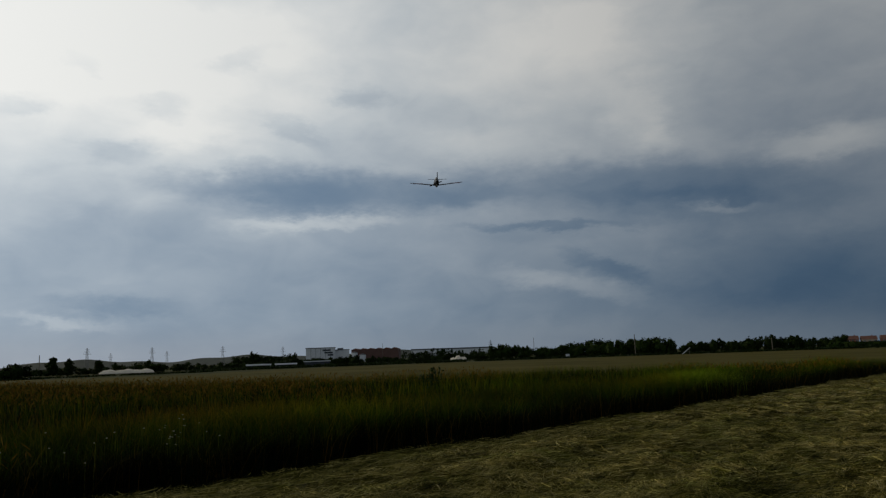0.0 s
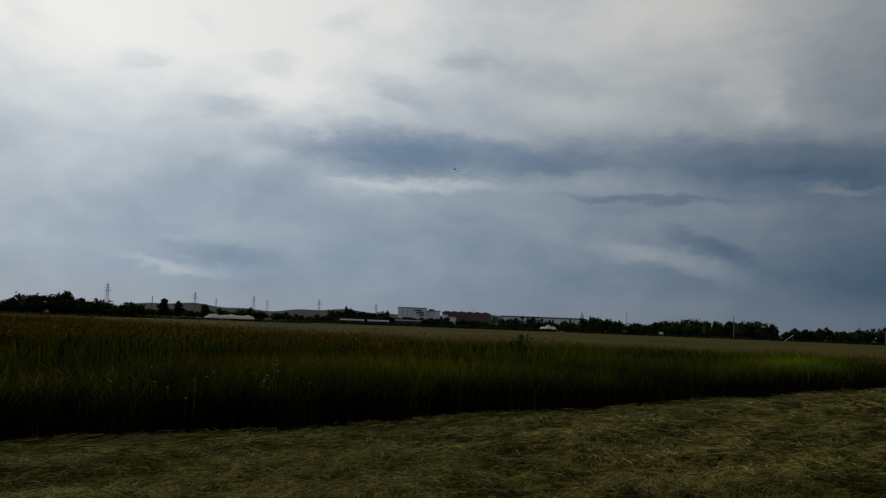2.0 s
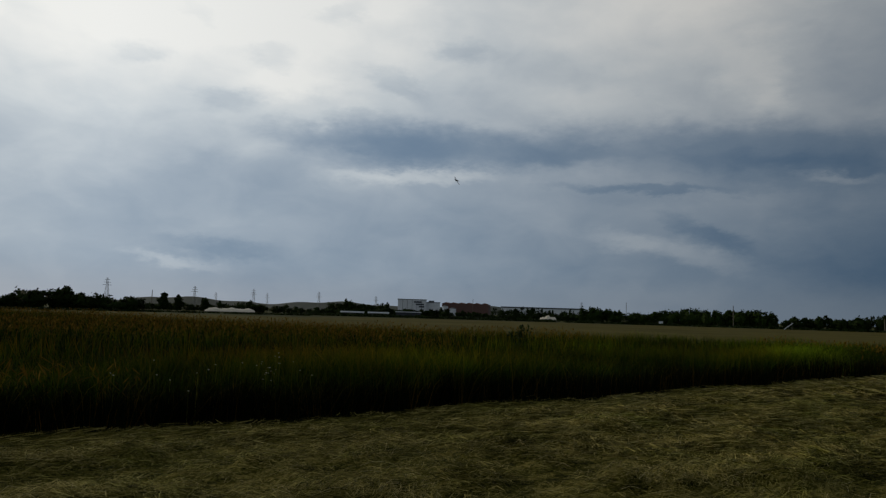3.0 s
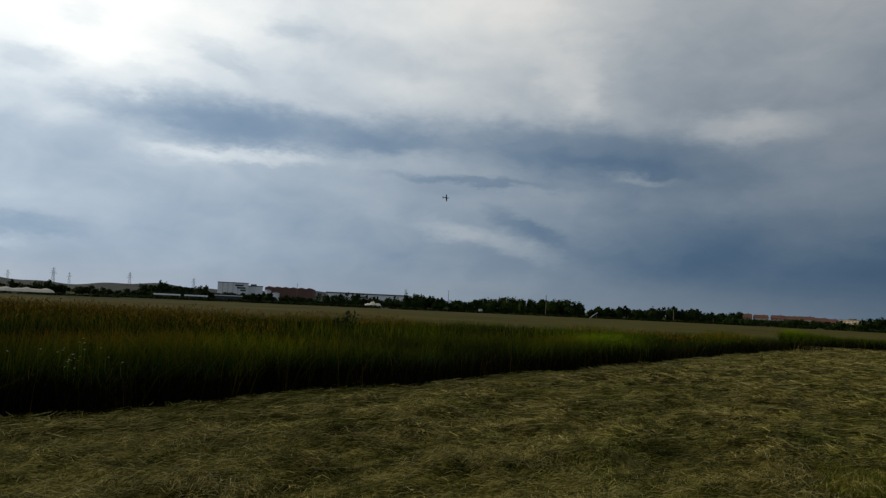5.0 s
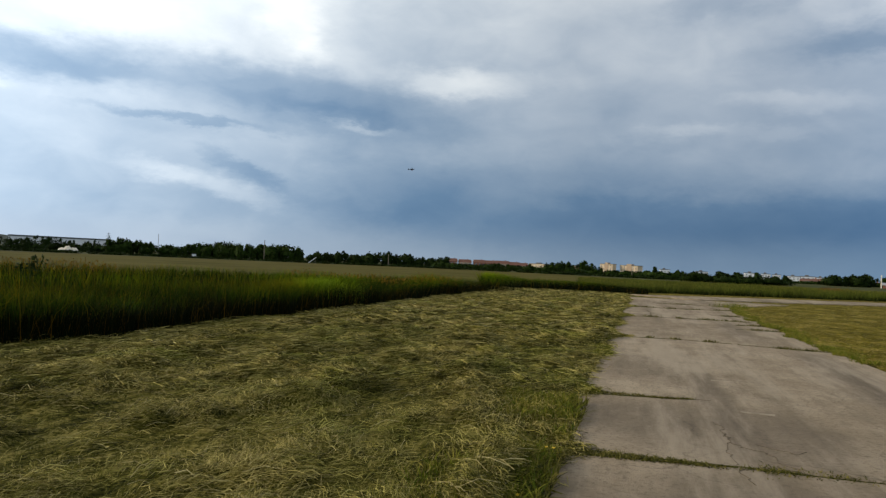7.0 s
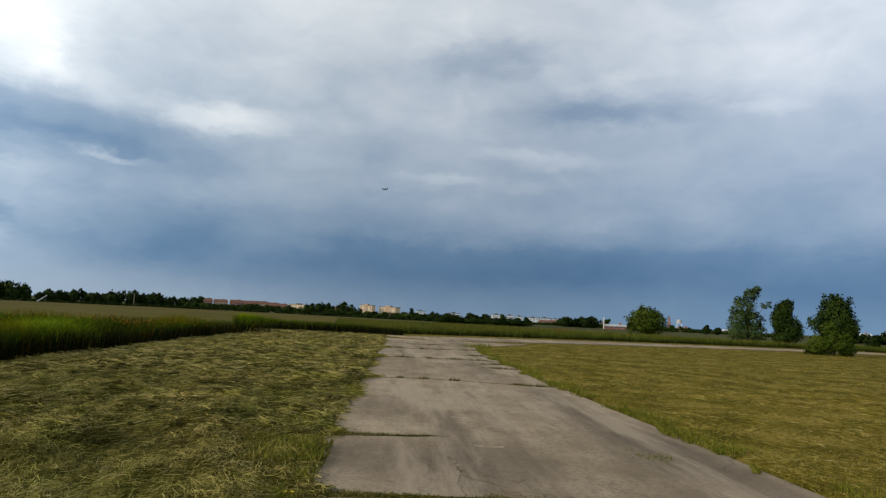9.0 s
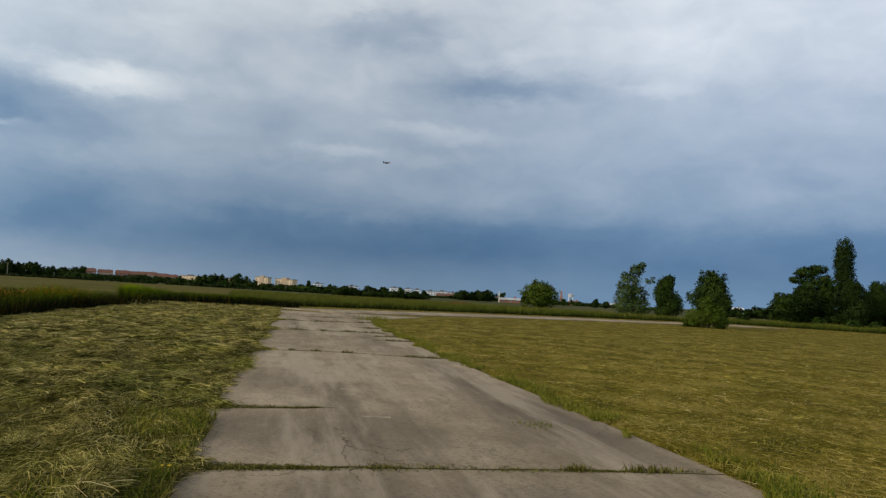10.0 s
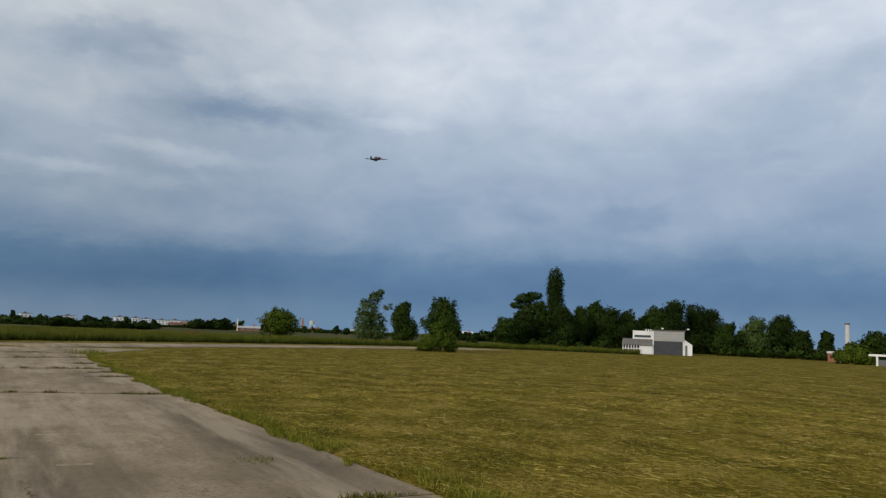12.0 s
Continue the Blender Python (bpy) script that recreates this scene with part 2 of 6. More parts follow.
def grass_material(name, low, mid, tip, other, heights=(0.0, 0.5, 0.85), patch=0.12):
    """Standing grass: painted-in shade at the foot, then stem to seed head by height over the ground, with patches of
    another growth.
    """
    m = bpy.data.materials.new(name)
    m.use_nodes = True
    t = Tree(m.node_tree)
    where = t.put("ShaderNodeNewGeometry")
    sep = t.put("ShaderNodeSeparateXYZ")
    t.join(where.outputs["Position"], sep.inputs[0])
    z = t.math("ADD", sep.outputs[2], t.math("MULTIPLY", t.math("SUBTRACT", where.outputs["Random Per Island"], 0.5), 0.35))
    # low puts the shade between the stems into the blades' lower colour
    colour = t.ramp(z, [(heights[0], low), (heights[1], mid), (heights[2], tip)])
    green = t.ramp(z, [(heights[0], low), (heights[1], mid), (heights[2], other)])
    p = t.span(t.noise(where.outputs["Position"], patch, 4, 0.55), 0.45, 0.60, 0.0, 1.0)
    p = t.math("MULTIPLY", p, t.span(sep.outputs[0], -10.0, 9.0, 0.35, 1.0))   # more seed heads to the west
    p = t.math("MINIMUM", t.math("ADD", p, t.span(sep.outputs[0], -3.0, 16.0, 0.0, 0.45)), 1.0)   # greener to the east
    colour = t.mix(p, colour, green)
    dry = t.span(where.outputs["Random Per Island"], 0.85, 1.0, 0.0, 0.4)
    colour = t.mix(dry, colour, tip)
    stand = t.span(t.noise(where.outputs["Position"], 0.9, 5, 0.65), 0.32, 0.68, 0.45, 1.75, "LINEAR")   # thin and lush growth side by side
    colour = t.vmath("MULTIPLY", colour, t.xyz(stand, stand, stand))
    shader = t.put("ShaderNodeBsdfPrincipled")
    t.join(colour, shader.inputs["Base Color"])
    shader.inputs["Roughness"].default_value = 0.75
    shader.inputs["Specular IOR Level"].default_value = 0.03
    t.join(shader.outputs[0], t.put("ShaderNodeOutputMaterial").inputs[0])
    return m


def strewn_material(name, stops, swath=(0.35, 1.5), own=0.34):
    """Cut grass: swathes, hand-sized tufts, and each stalk's own state from fresh green to bleached."""
    m = bpy.data.materials.new(name)
    m.use_nodes = True
    t = Tree(m.node_tree)
    where = t.put("ShaderNodeNewGeometry")
    node = t.put("ShaderNodeMapping")
    node.inputs["Rotation"].default_value = (0, 0, radians(-44.3))
    t.join(where.outputs["Position"], node.inputs[0])
    lanes = t.noise(t.vmath("MULTIPLY", node.outputs[0], (*swath, 1.0)), 0.8, 5, 0.6)
    tufts = t.noise(t.vmath("MULTIPLY", node.outputs[0], (0.7, 1.3, 1.0)), 4.5, 4, 0.65)
    value = t.math("ADD", t.math("MULTIPLY", lanes, 0.62), t.math("MULTIPLY", tufts, 0.45))
    value = t.math("ADD", t.math("MULTIPLY", value, 1 - own), t.math("MULTIPLY", where.outputs["Random Per Island"], own))
    colour = t.ramp(value, stops)
    green = t.span(t.noise(where.outputs["Position"], 0.5, 5, 0.6), 0.46, 0.66, 0.0, 0.45)   # patches still fresh
    colour = t.mix(green, colour, t.mix(1.0, colour, (0.72, 0.95, 0.45), "MULTIPLY"))
    shader = t.put("ShaderNodeBsdfPrincipled")
    t.join(colour, shader.inputs["Base Color"])
    shader.inputs["Roughness"].default_value = 0.75
    shader.inputs["Specular IOR Level"].default_value = 0.08
    t.join(shader.outputs[0], t.put("ShaderNodeOutputMaterial").inputs[0])
    return m


HAY_SOIL = material("mown_turf", [(0.40, (0.012, 0.015, 0.002)), (0.5, (0.070, 0.066, 0.010)), (0.60, (0.23, 0.195, 0.055))], 2.6, 0.95, bump=1.0, bump_scale=14, spec=0.03, swath=(0.4, 1.5), grain=0.5)
LAWN = material("lawn_turf", [(0.38, (0.040, 0.037, 0.002)), (0.5, (0.112, 0.092, 0.009)), (0.62, (0.235, 0.182, 0.042))], 1.1, 0.95, bump=1.0, bump_scale=14, spec=0.03, swath=(0.5, 0.9), grain=0.45)
FIELD = material("pale_stubble", [(0.35, (0.058, 0.052, 0.008)), (0.5, (0.085, 0.074, 0.014)), (0.7, (0.118, 0.098, 0.022))], 0.06, 0.95, bump=0.5, bump_scale=3, spec=0.03)
# ground below standing grass, the shade there put into its dark colour
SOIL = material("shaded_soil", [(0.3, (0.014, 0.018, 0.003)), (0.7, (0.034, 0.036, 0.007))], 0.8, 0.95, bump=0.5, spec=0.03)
PLAIN = material("far_meadow", [(0.3, (0.035, 0.045, 0.014)), (0.5, (0.06, 0.065, 0.022)), (0.7, (0.10, 0.09, 0.035))], 0.03, 0.95, bump=0.4, bump_scale=2, spec=0.03)
HAY = strewn_material("cut_grass", [(0.38, (0.022, 0.025, 0.002)), (0.48, (0.092, 0.086, 0.008)), (0.565, (0.232, 0.196, 0.044)), (0.69, (0.49, 0.410, 0.140))])
STUBBLE = strewn_material("fresh_stubble", [(0.36, (0.016, 0.022, 0.002)), (0.47, (0.055, 0.060, 0.006)), (0.57, (0.130, 0.122, 0.018)), (0.69, (0.24, 0.205, 0.055))])
STRAW = material("dry_straw", [(0.25, (0.23, 0.19, 0.065)), (0.5, (0.36, 0.30, 0.12)), (0.8, (0.50, 0.43, 0.21))], 0.9, 0.7, random_by="island", amount=0.6)
TURF = strewn_material("lawn_blades", [(0.36, (0.052, 0.048, 0.003)), (0.45, (0.130, 0.107, 0.010)), (0.55, (0.245, 0.192, 0.032)), (0.68, (0.44, 0.348, 0.112))], (1.0, 0.6), 0.26)
WEED = material("fresh_weed", [(0.25, (0.045, 0.070, 0.005)), (0.5, (0.120, 0.132, 0.011)), (0.8, (0.235, 0.20, 0.038))], 0.8, 0.7, random_by="island", amount=0.6)
WEED_DARK = material("joint_weed", [(0.25, (0.030, 0.034, 0.005)), (0.5, (0.085, 0.082, 0.014)), (0.8, (0.19, 0.160, 0.045))], 0.8, 0.7, random_by="island", amount=0.6)
# near-black lower part: shade deep in the grass put into the colour
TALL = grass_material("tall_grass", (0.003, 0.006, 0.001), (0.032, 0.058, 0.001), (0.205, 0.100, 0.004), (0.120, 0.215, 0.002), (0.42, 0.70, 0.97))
LUSH = grass_material("lush_weed", (0.01, 0.02, 0.002), (0.10, 0.15, 0.006), (0.30, 0.33, 0.02), (0.24, 0.31, 0.015), (0.15, 0.5, 0.85))
HEADS = material("seed_heads", [(0.25, (0.085, 0.046, 0.003)), (0.5, (0.155, 0.080, 0.006)), (0.8, (0.205, 0.118, 0.016))], 0.15, 0.9, random_by="island", amount=0.5)
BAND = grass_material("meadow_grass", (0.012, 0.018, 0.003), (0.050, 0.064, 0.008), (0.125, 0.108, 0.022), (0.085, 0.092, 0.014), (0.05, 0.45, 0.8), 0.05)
CONCRETE = material("old_concrete", [(0.32, (0.215, 0.168, 0.112)), (0.5, (0.305, 0.243, 0.168)), (0.68, (0.41, 0.335, 0.240))], 0.7, 0.92, bump=0.6, bump_scale=45, spec=0.12, random_by="object", amount=0.18, cracks=True)
LEAF = material("leaf_green", [(0.2, (0.007, 0.018, 0.002)), (0.5, (0.020, 0.040, 0.005)), (0.85, (0.058, 0.082, 0.012))], 0.5, 0.6, random_by="island", amount=0.22)
LEAF_MID = material("leaf_fresh", [(0.2, (0.020, 0.038, 0.003)), (0.5, (0.050, 0.078, 0.007)), (0.85, (0.105, 0.128, 0.016))], 0.5, 0.6, random_by="island", amount=0.22)
LEAF_SILVER = material("leaf_silver", [(0.2, (0.020, 0.040, 0.008)), (0.5, (0.046, 0.075, 0.019)), (0.85, (0.105, 0.138, 0.045))], 0.5, 0.55, random_by="island", amount=0.22)
LEAF_DARK = material("leaf_dark", [(0.2, (0.006, 0.013, 0.002)), (0.5, (0.014, 0.028, 0.004)), (0.85, (0.034, 0.050, 0.009))], 0.3, 0.65, random_by="island", amount=0.22)
BARK = material("bark", [(0.3, (0.05, 0.04, 0.03)), (0.7, (0.13, 0.11, 0.085))], 4, 0.9, bump=0.6)
HILL = material("wooded_hill", [(0.3, (0.030, 0.042, 0.036)), (0.7, (0.060, 0.074, 0.060))], 0.02, 0.95)
PANEL = material("light_grey_panel", [(0.3, (0.24, 0.245, 0.25)), (0.7, (0.30, 0.305, 0.31))], 0.7, 0.6)
WHITE = material("white_paint", [(0.3, (0.50, 0.52, 0.54)), (0.7, (0.66, 0.68, 0.70))], 0.6, 0.7)
PALE = material("pale_plaster", [(0.3, (0.36, 0.37, 0.38)), (0.7, (0.46, 0.47, 0.48))], 0.6, 0.8)
GREY_STEEL = material("grey_cladding", [(0.3, (0.075, 0.083, 0.09)), (0.7, (0.12, 0.128, 0.135))], 0.7, 0.6)
GREY_DARK = material("dark_door", [(0.3, (0.024, 0.029, 0.037)), (0.7, (0.040, 0.046, 0.056))], 0.7, 0.55)
ROOF_GREY = material("weathered_roof", [(0.3, (0.09, 0.09, 0.085)), (0.7, (0.16, 0.155, 0.145))], 0.8, 0.85)
CREAM = material("cream_render", [(0.3, (0.50, 0.385, 0.245)), (0.7, (0.62, 0.49, 0.33))], 0.05, 0.85)
TAN = material("tan_render", [(0.3, (0.34, 0.25, 0.17)), (0.7, (0.44, 0.33, 0.23))], 0.05, 0.85)
BRICK = material("red_brick", [(0.3, (0.17, 0.070, 0.045)), (0.7, (0.26, 0.11, 0.07))], 0.3, 0.9)
# brick paled towards pink: distance haze put into the colour
HAZED_BRICK = material("hazed_brick", [(0.3, (0.20, 0.12, 0.11)), (0.7, (0.28, 0.17, 0.15))], 0.3, 0.9)
TILE = material("red_tile", [(0.3, (0.115, 0.055, 0.040)), (0.7, (0.185, 0.090, 0.064))], 0.2, 0.85)
BROWN = material("brown_cladding", [(0.3, (0.085, 0.045, 0.038)), (0.7, (0.135, 0.075, 0.06))], 0.05, 0.8)
FADED = material("faded_paint", [(0.38, (0.20, 0.16, 0.11)), (0.62, (0.36, 0.30, 0.22))], 6, 0.9)
CRACK = material("crack_soil", [(0.3, (0.070, 0.056, 0.038)), (0.7, (0.13, 0.105, 0.075))], 7, 0.95, spec=0.05)
MOSS = material("joint_moss", [(0.3, (0.020, 0.020, 0.006)), (0.55, (0.050, 0.052, 0.010)), (0.8, (0.09, 0.082, 0.022))], 5, 0.95, bump=0.8, bump_scale=40, spec=0.03)
SHEET = material("white_roof_sheet", [(0.3, (0.70, 0.71, 0.72)), (0.7, (0.82, 0.83, 0.84))], 0.6, 0.5)
SORREL = material("red_sorrel", [(0.3, (0.09, 0.030, 0.010)), (0.7, (0.20, 0.060, 0.024))], 0.9, 0.9, random_by="island", amount=0.5)
TARP = material("white_sheeting", [(0.3, (0.58, 0.53, 0.42)), (0.7, (0.76, 0.71, 0.60))], 0.8, 0.7, bump=0.3, bump_scale=3)
GLASS = material("window_glass", [(0.3, (0.03, 0.035, 0.045)), (0.7, (0.06, 0.07, 0.085))], 0.5, 0.12, spec=0.6)
STEEL = material("galvanised_steel", [(0.3, (0.10, 0.105, 0.11)), (0.7, (0.19, 0.195, 0.20))], 0.3, 0.55, metal=0.4)
WOOD = material("grey_timber", [(0.3, (0.10, 0.085, 0.065)), (0.7, (0.19, 0.165, 0.13))], 2, 0.9)
SILVER = material("aluminium_skin", [(0.3, (0.20, 0.20, 0.20)), (0.7, (0.30, 0.30, 0.30))], 3, 0.4, metal=0.2)
DRAB = material("dark_wing_paint", [(0.3, (0.010, 0.013, 0.019)), (0.7, (0.020, 0.024, 0.033))], 3, 0.5)
RED = material("red_gloss", [(0.3, (0.22, 0.025, 0.015)), (0.7, (0.30, 0.04, 0.022))], 4, 0.35)
BLACK = material("black_rubber", [(0.3, (0.012, 0.012, 0.013)), (0.7, (0.03, 0.03, 0.032))], 8, 0.6)
YELLOW = material("yellow_petal", [(0.3, (0.60, 0.38, 0.02)), (0.7, (0.75, 0.55, 0.04))], 9, 0.6)
PETAL = material("white_petal", [(0.3, (0.34, 0.33, 0.22)), (0.7, (0.52, 0.50, 0.36))], 9, 0.6)


# ---- mesh helpers ----
def part(name, bm, mat, parent, label=""):
    data = bpy.data.meshes.new(name)
    bm.to_mesh(data)
    bm.free()
    data.materials.append(mat)
    ob = new(name, data)
    ob.parent = parent
    return tagged(ob, label)


def array_mesh(name, verts, quads, mats, tris=None, face_mat=None, smooth=False):
    """One mesh object from numpy arrays."""
    data = bpy.data.meshes.new(name)
    data.vertices.add(len(verts))
    data.vertices.foreach_set("co", np.ascontiguousarray(verts, dtype=np.float32).ravel())
    loops, starts, at = [], [], 0
    if quads is not None and len(quads):
        loops.append(np.asarray(quads).ravel())
        starts.append(at + 4 * np.arange(len(quads)))
        at += 4 * len(quads)
    if tris is not None and len(tris):
        loops.append(np.asarray(tris).ravel())
        starts.append(at + 3 * np.arange(len(tris)))
    loops, starts = np.concatenate(loops).astype(np.int32), np.concatenate(starts).astype(np.int32)
    data.loops.add(len(loops))
    data.loops.foreach_set("vertex_index", loops)
    data.polygons.add(len(starts))
    data.polygons.foreach_set("loop_start", starts)
    for m in mats:
        data.materials.append(m)
    if face_mat is not None:
        data.polygons.foreach_set("material_index", np.asarray(face_mat, dtype=np.int32))
    if smooth:
        data.polygons.foreach_set("use_smooth", np.ones(len(starts), dtype=bool))
    data.update(calc_edges=True)
    return new(name, data)


def box(bm, x0, x1, y0, y1, z0, z1, bevel=0.0, m=None):
    made = bmesh.ops.create_cube(bm, size=1)["verts"]
    for v in made:
        v.co = Vector((x0 + (v.co.x + 0.5) * (x1 - x0), y0 + (v.co.y + 0.5) * (y1 - y0), z0 + (v.co.z + 0.5) * (z1 - z0)))
        if m is not None:
            v.co = m @ v.co
    if bevel:
        edges = list({e for v in made for e in v.link_edges})
        bmesh.ops.bevel(bm, geom=edges, offset=bevel, segments=1, affect="EDGES")
    return bm


def boxed(*args, **kw):
    return box(bmesh.new(), *args, **kw)


def bar(bm, a, b, r0, r1, sides=6):
    """A tapered bar from a to b."""
    a, b = Vector(a), Vector(b)
    turn = (b - a).to_track_quat("Z", "Y")
    rings = []
    for p, r in ((a, r0), (b, r1)):
        rings.append([bm.verts.new(p + turn @ Vector((r * math.cos(2 * math.pi * i / sides), r * math.sin(2 * math.pi * i / sides), 0))) for i in range(sides)])
    for i in range(sides):
        bm.faces.new((rings[0][i], rings[0][(i + 1) % sides], rings[1][(i + 1) % sides], rings[1][i]))
    bm.faces.new(rings[0][::-1])
    bm.faces.new(rings[1])
    return bm


def barred(*args):
    return bar(bmesh.new(), *args)


def loft(sections, caps=True):
    """A skin through rings of equal length."""
    bm = bmesh.new()
    rings = [[bm.verts.new(p) for p in ring] for ring in sections]
    k = len(rings[0])
    for r0, r1 in zip(rings, rings[1:]):
        for i in range(k):
            bm.faces.new((r0[i], r0[(i + 1) % k], r1[(i + 1) % k], r1[i]))
    if caps:
        bm.faces.new(rings[0][::-1])
        bm.faces.new(rings[-1])
    bmesh.ops.recalc_face_normals(bm, faces=bm.faces)
    for f in bm.faces:
        f.smooth = True
    return bm


def spot(az, d, z=0.0):
    """A place by its bearing from the pilot's stand and its distance."""
    a = radians(az)
    return Vector((-d * math.sin(a), d * math.cos(a), z))


def thing(name, az, d, label, category, group="", turn=0.0, kind=""):
    ob = new(name)
    p = spot(az, d)
    ob.matrix_world = pose(p.x, p.y, 0, 0, 0, az + turn)
    return tagged(ob, label, category, group, kind)


def rise(el, d):
    """Height of what stands at that elevation and distance, seen from 1.65 m."""
    return 1.65 + d * math.tan(radians(el))


def wide(angle, d):
    return d * math.tan(radians(angle))


# ---- ground: one sheet to the horizon ----
ALONG, ACROSS = np.array([0.716, 0.698]), np.array([0.698, -0.716])   # the old strip's axis, and to its right
TALL_EDGE, TALL_END = -9.8, 49.0


def sn(x, y):
    return x * ALONG[0] + y * ALONG[1], x * ACROSS[0] + y * ACROSS[1]


def xy(s, n):
    return s * ALONG[0] + n * ACROSS[0], s * ALONG[1] + n * ACROSS[1]


def waves(x, y, seed, octaves=5, lac=1.9):
    """A cheap smooth noise of a few crossing waves, about -1 to 1."""
    r = np.random.default_rng(seed)
    out, amp, f, total = 0.0, 1.0, 1.0, 0.0
    for _ in range(octaves):
        for _ in range(3):
            a, ph = r.uniform(0, 2 * np.pi, 2)
            out = out + amp * np.sin(f * (x * np.cos(a) + y * np.sin(a)) + ph)
            total += amp * 0.6
        f, amp = f * lac, amp * 0.6
    return out / total


def tall_back(s):
    """Far side of the unmown field, across the strip's axis."""
    return np.interp(s, [-60, 0, 18, 24, 28, 36, 42, 46.5, 51], [-95, -95, -85, -46, -34, -31, -26, -20, -13])


def in_tall(x, y, grow=0.0):
    s, n = sn(x, y)
    edge = TALL_EDGE + 0.35 * waves(s, 0 * s, 5) + 0.02 * np.maximum(0, 12 - np.abs(s - 18))
    return (n < edge + grow) & (n > tall_back(s) - grow) & (s < TALL_END + grow) & (s > -60)


def cross_line(x):
    """The middle line of the far taxiway: y over x."""
    return np.interp(x, [25, 36, 45, 55, 65, 79, 100, 128, 200], [40, 37, 35, 33, 30, 23.7, 13.5, -0.8, -40])


def in_band(x, y, grow=0.0):
    c = cross_line(x)
    d = np.hypot(x, y)
    near_grove = (d > 103) & (d < 124) & (y < 0.22 * x) & (y > -0.03 * x)
    return near_grove | ((x > 0.87 * y) | (d < 66)) & (x < 100) & (x > 33 - grow) & (y > c + np.interp(x, [30, 60, 84, 110, 130], [9.0, 8.2, 9.5, 7.0, 5.0]) - grow) & (y < c + 62) & (np.hypot(x, y) < 190)


def strip_right(s):
    return np.interp(s, [0, 12, 19, 34, 40, 45, 52], [4.45, 4.45, 4.1, 3.9, 4.3, 6.0, 9.5])


def in_strip(x, y, grow=0.0):
    s, n = sn(x, y)
    c = cross_line(x)
    return ((n > -0.85 - grow) & (n < strip_right(s) + grow) & (s > -14) & (s < 51)) | ((x > 38) & (x < 94) & (y > c - 3.4 - grow) & (y < c + 3.0 + grow))


def ground_height(x, y):
    s, n = sn(x, y)
    d = np.hypot(x, y)
    swath = np.abs(waves(s * 0.45, n * 1.7, 11, 4)) ** 0.8
    tuft = np.maximum(0, waves(s * 2.6, n * 4.4, 12, 4))
    hay = 0.01 + 0.05 * swath + 0.17 * tuft * (0.35 + swath) + 0.016 * waves(s * 7, n * 9, 13, 2)
    hay = hay * np.clip((70 - d) / 50, 0, 1) * np.where(n > 0, 0.5, 1.0) * np.clip((-n - 0.75) / 0.5 + 3 * (n > 0), 0, 1) * np.clip((n + 9.9) / 2.5, 0.15, 1)
    return np.where(in_strip(x, y, 0.15), -0.05, np.where(in_tall(x, y), 0.0, hay))


def make_ground():
    az = np.concatenate([np.arange(-126, 52, 0.55), np.arange(52, 234, 4.0)])
    k = len(az)
    radii = np.concatenate([np.geomspace(0.4, 2.5, 40), np.geomspace(2.55, 30, 150), np.geomspace(31, 4700, 130)])
    R_, A_ = np.meshgrid(radii, np.radians(az), indexing="ij")
    x, y = -R_ * np.sin(A_), R_ * np.cos(A_)
    z = ground_height(x, y)
    verts = np.stack([x, y, z], -1).reshape(-1, 3)
    i = np.arange(len(radii) - 1)[:, None] * k
    j = np.arange(k)[None]
    quads = np.stack([i + j, i + (j + 1) % k, i + k + (j + 1) % k, i + k + j], -1).reshape(-1, 4)[:, ::-1]
    mid = verts[quads].mean(1)
    cx, cy = mid[:, 0], mid[:, 1]
    d, bearing = np.hypot(cx, cy), np.degrees(np.arctan2(-cx, cy))
    s, n = sn(cx, cy)
    kind = np.full(len(quads), 3)
    kind[d < 140] = 0
    kind[(d < 150) & (n > 0)] = 4
    kind[(n < TALL_EDGE) & (d < np.interp(bearing, [-60, -46, -30, -10, 5, 15, 40], [150, 200, 240, 205, 190, 150, 130])) & (cy > cross_line(cx) + 0)] = 1
    kind[(s < TALL_END) & (n < tall_back(s)) & (d < 200) & (bearing > -40) & (bearing < 60)] = 1
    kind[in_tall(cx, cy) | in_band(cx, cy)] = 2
    verts = np.append(verts, [[0, 0, 0.0]], 0)
    tris = np.array([[q, (q + 1) % k, len(verts) - 1] for q in range(k)])[:, ::-1]
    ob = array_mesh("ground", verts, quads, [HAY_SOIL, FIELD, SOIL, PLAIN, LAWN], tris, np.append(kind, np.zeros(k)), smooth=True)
    tagged(ob, "flat airfield ground of mown turf, pale stubble and meadow", "ground", kind="structure")


make_ground()


# ---- grass ----
def polar_scatter(inside, count, r0, r1, a0, a1, power, seed):
    """Places whose density falls off with the distance from the stand."""
    r = np.random.default_rng(seed)
    out, got = [], 0
    while got < count:
        u = r.random(count * 2)
        d = (r0 ** power + u * (r1 ** power - r0 ** power)) ** (1 / power)
        a = np.radians(r.uniform(a0, a1, count * 2))
        p = np.stack([-d * np.sin(a), d * np.cos(a)], 1)
        p = p[inside(p[:, 0], p[:, 1])]
        out.append(p)
        got += len(p)
        if len(out) > 40:
            break
    return np.concatenate(out)[:count]


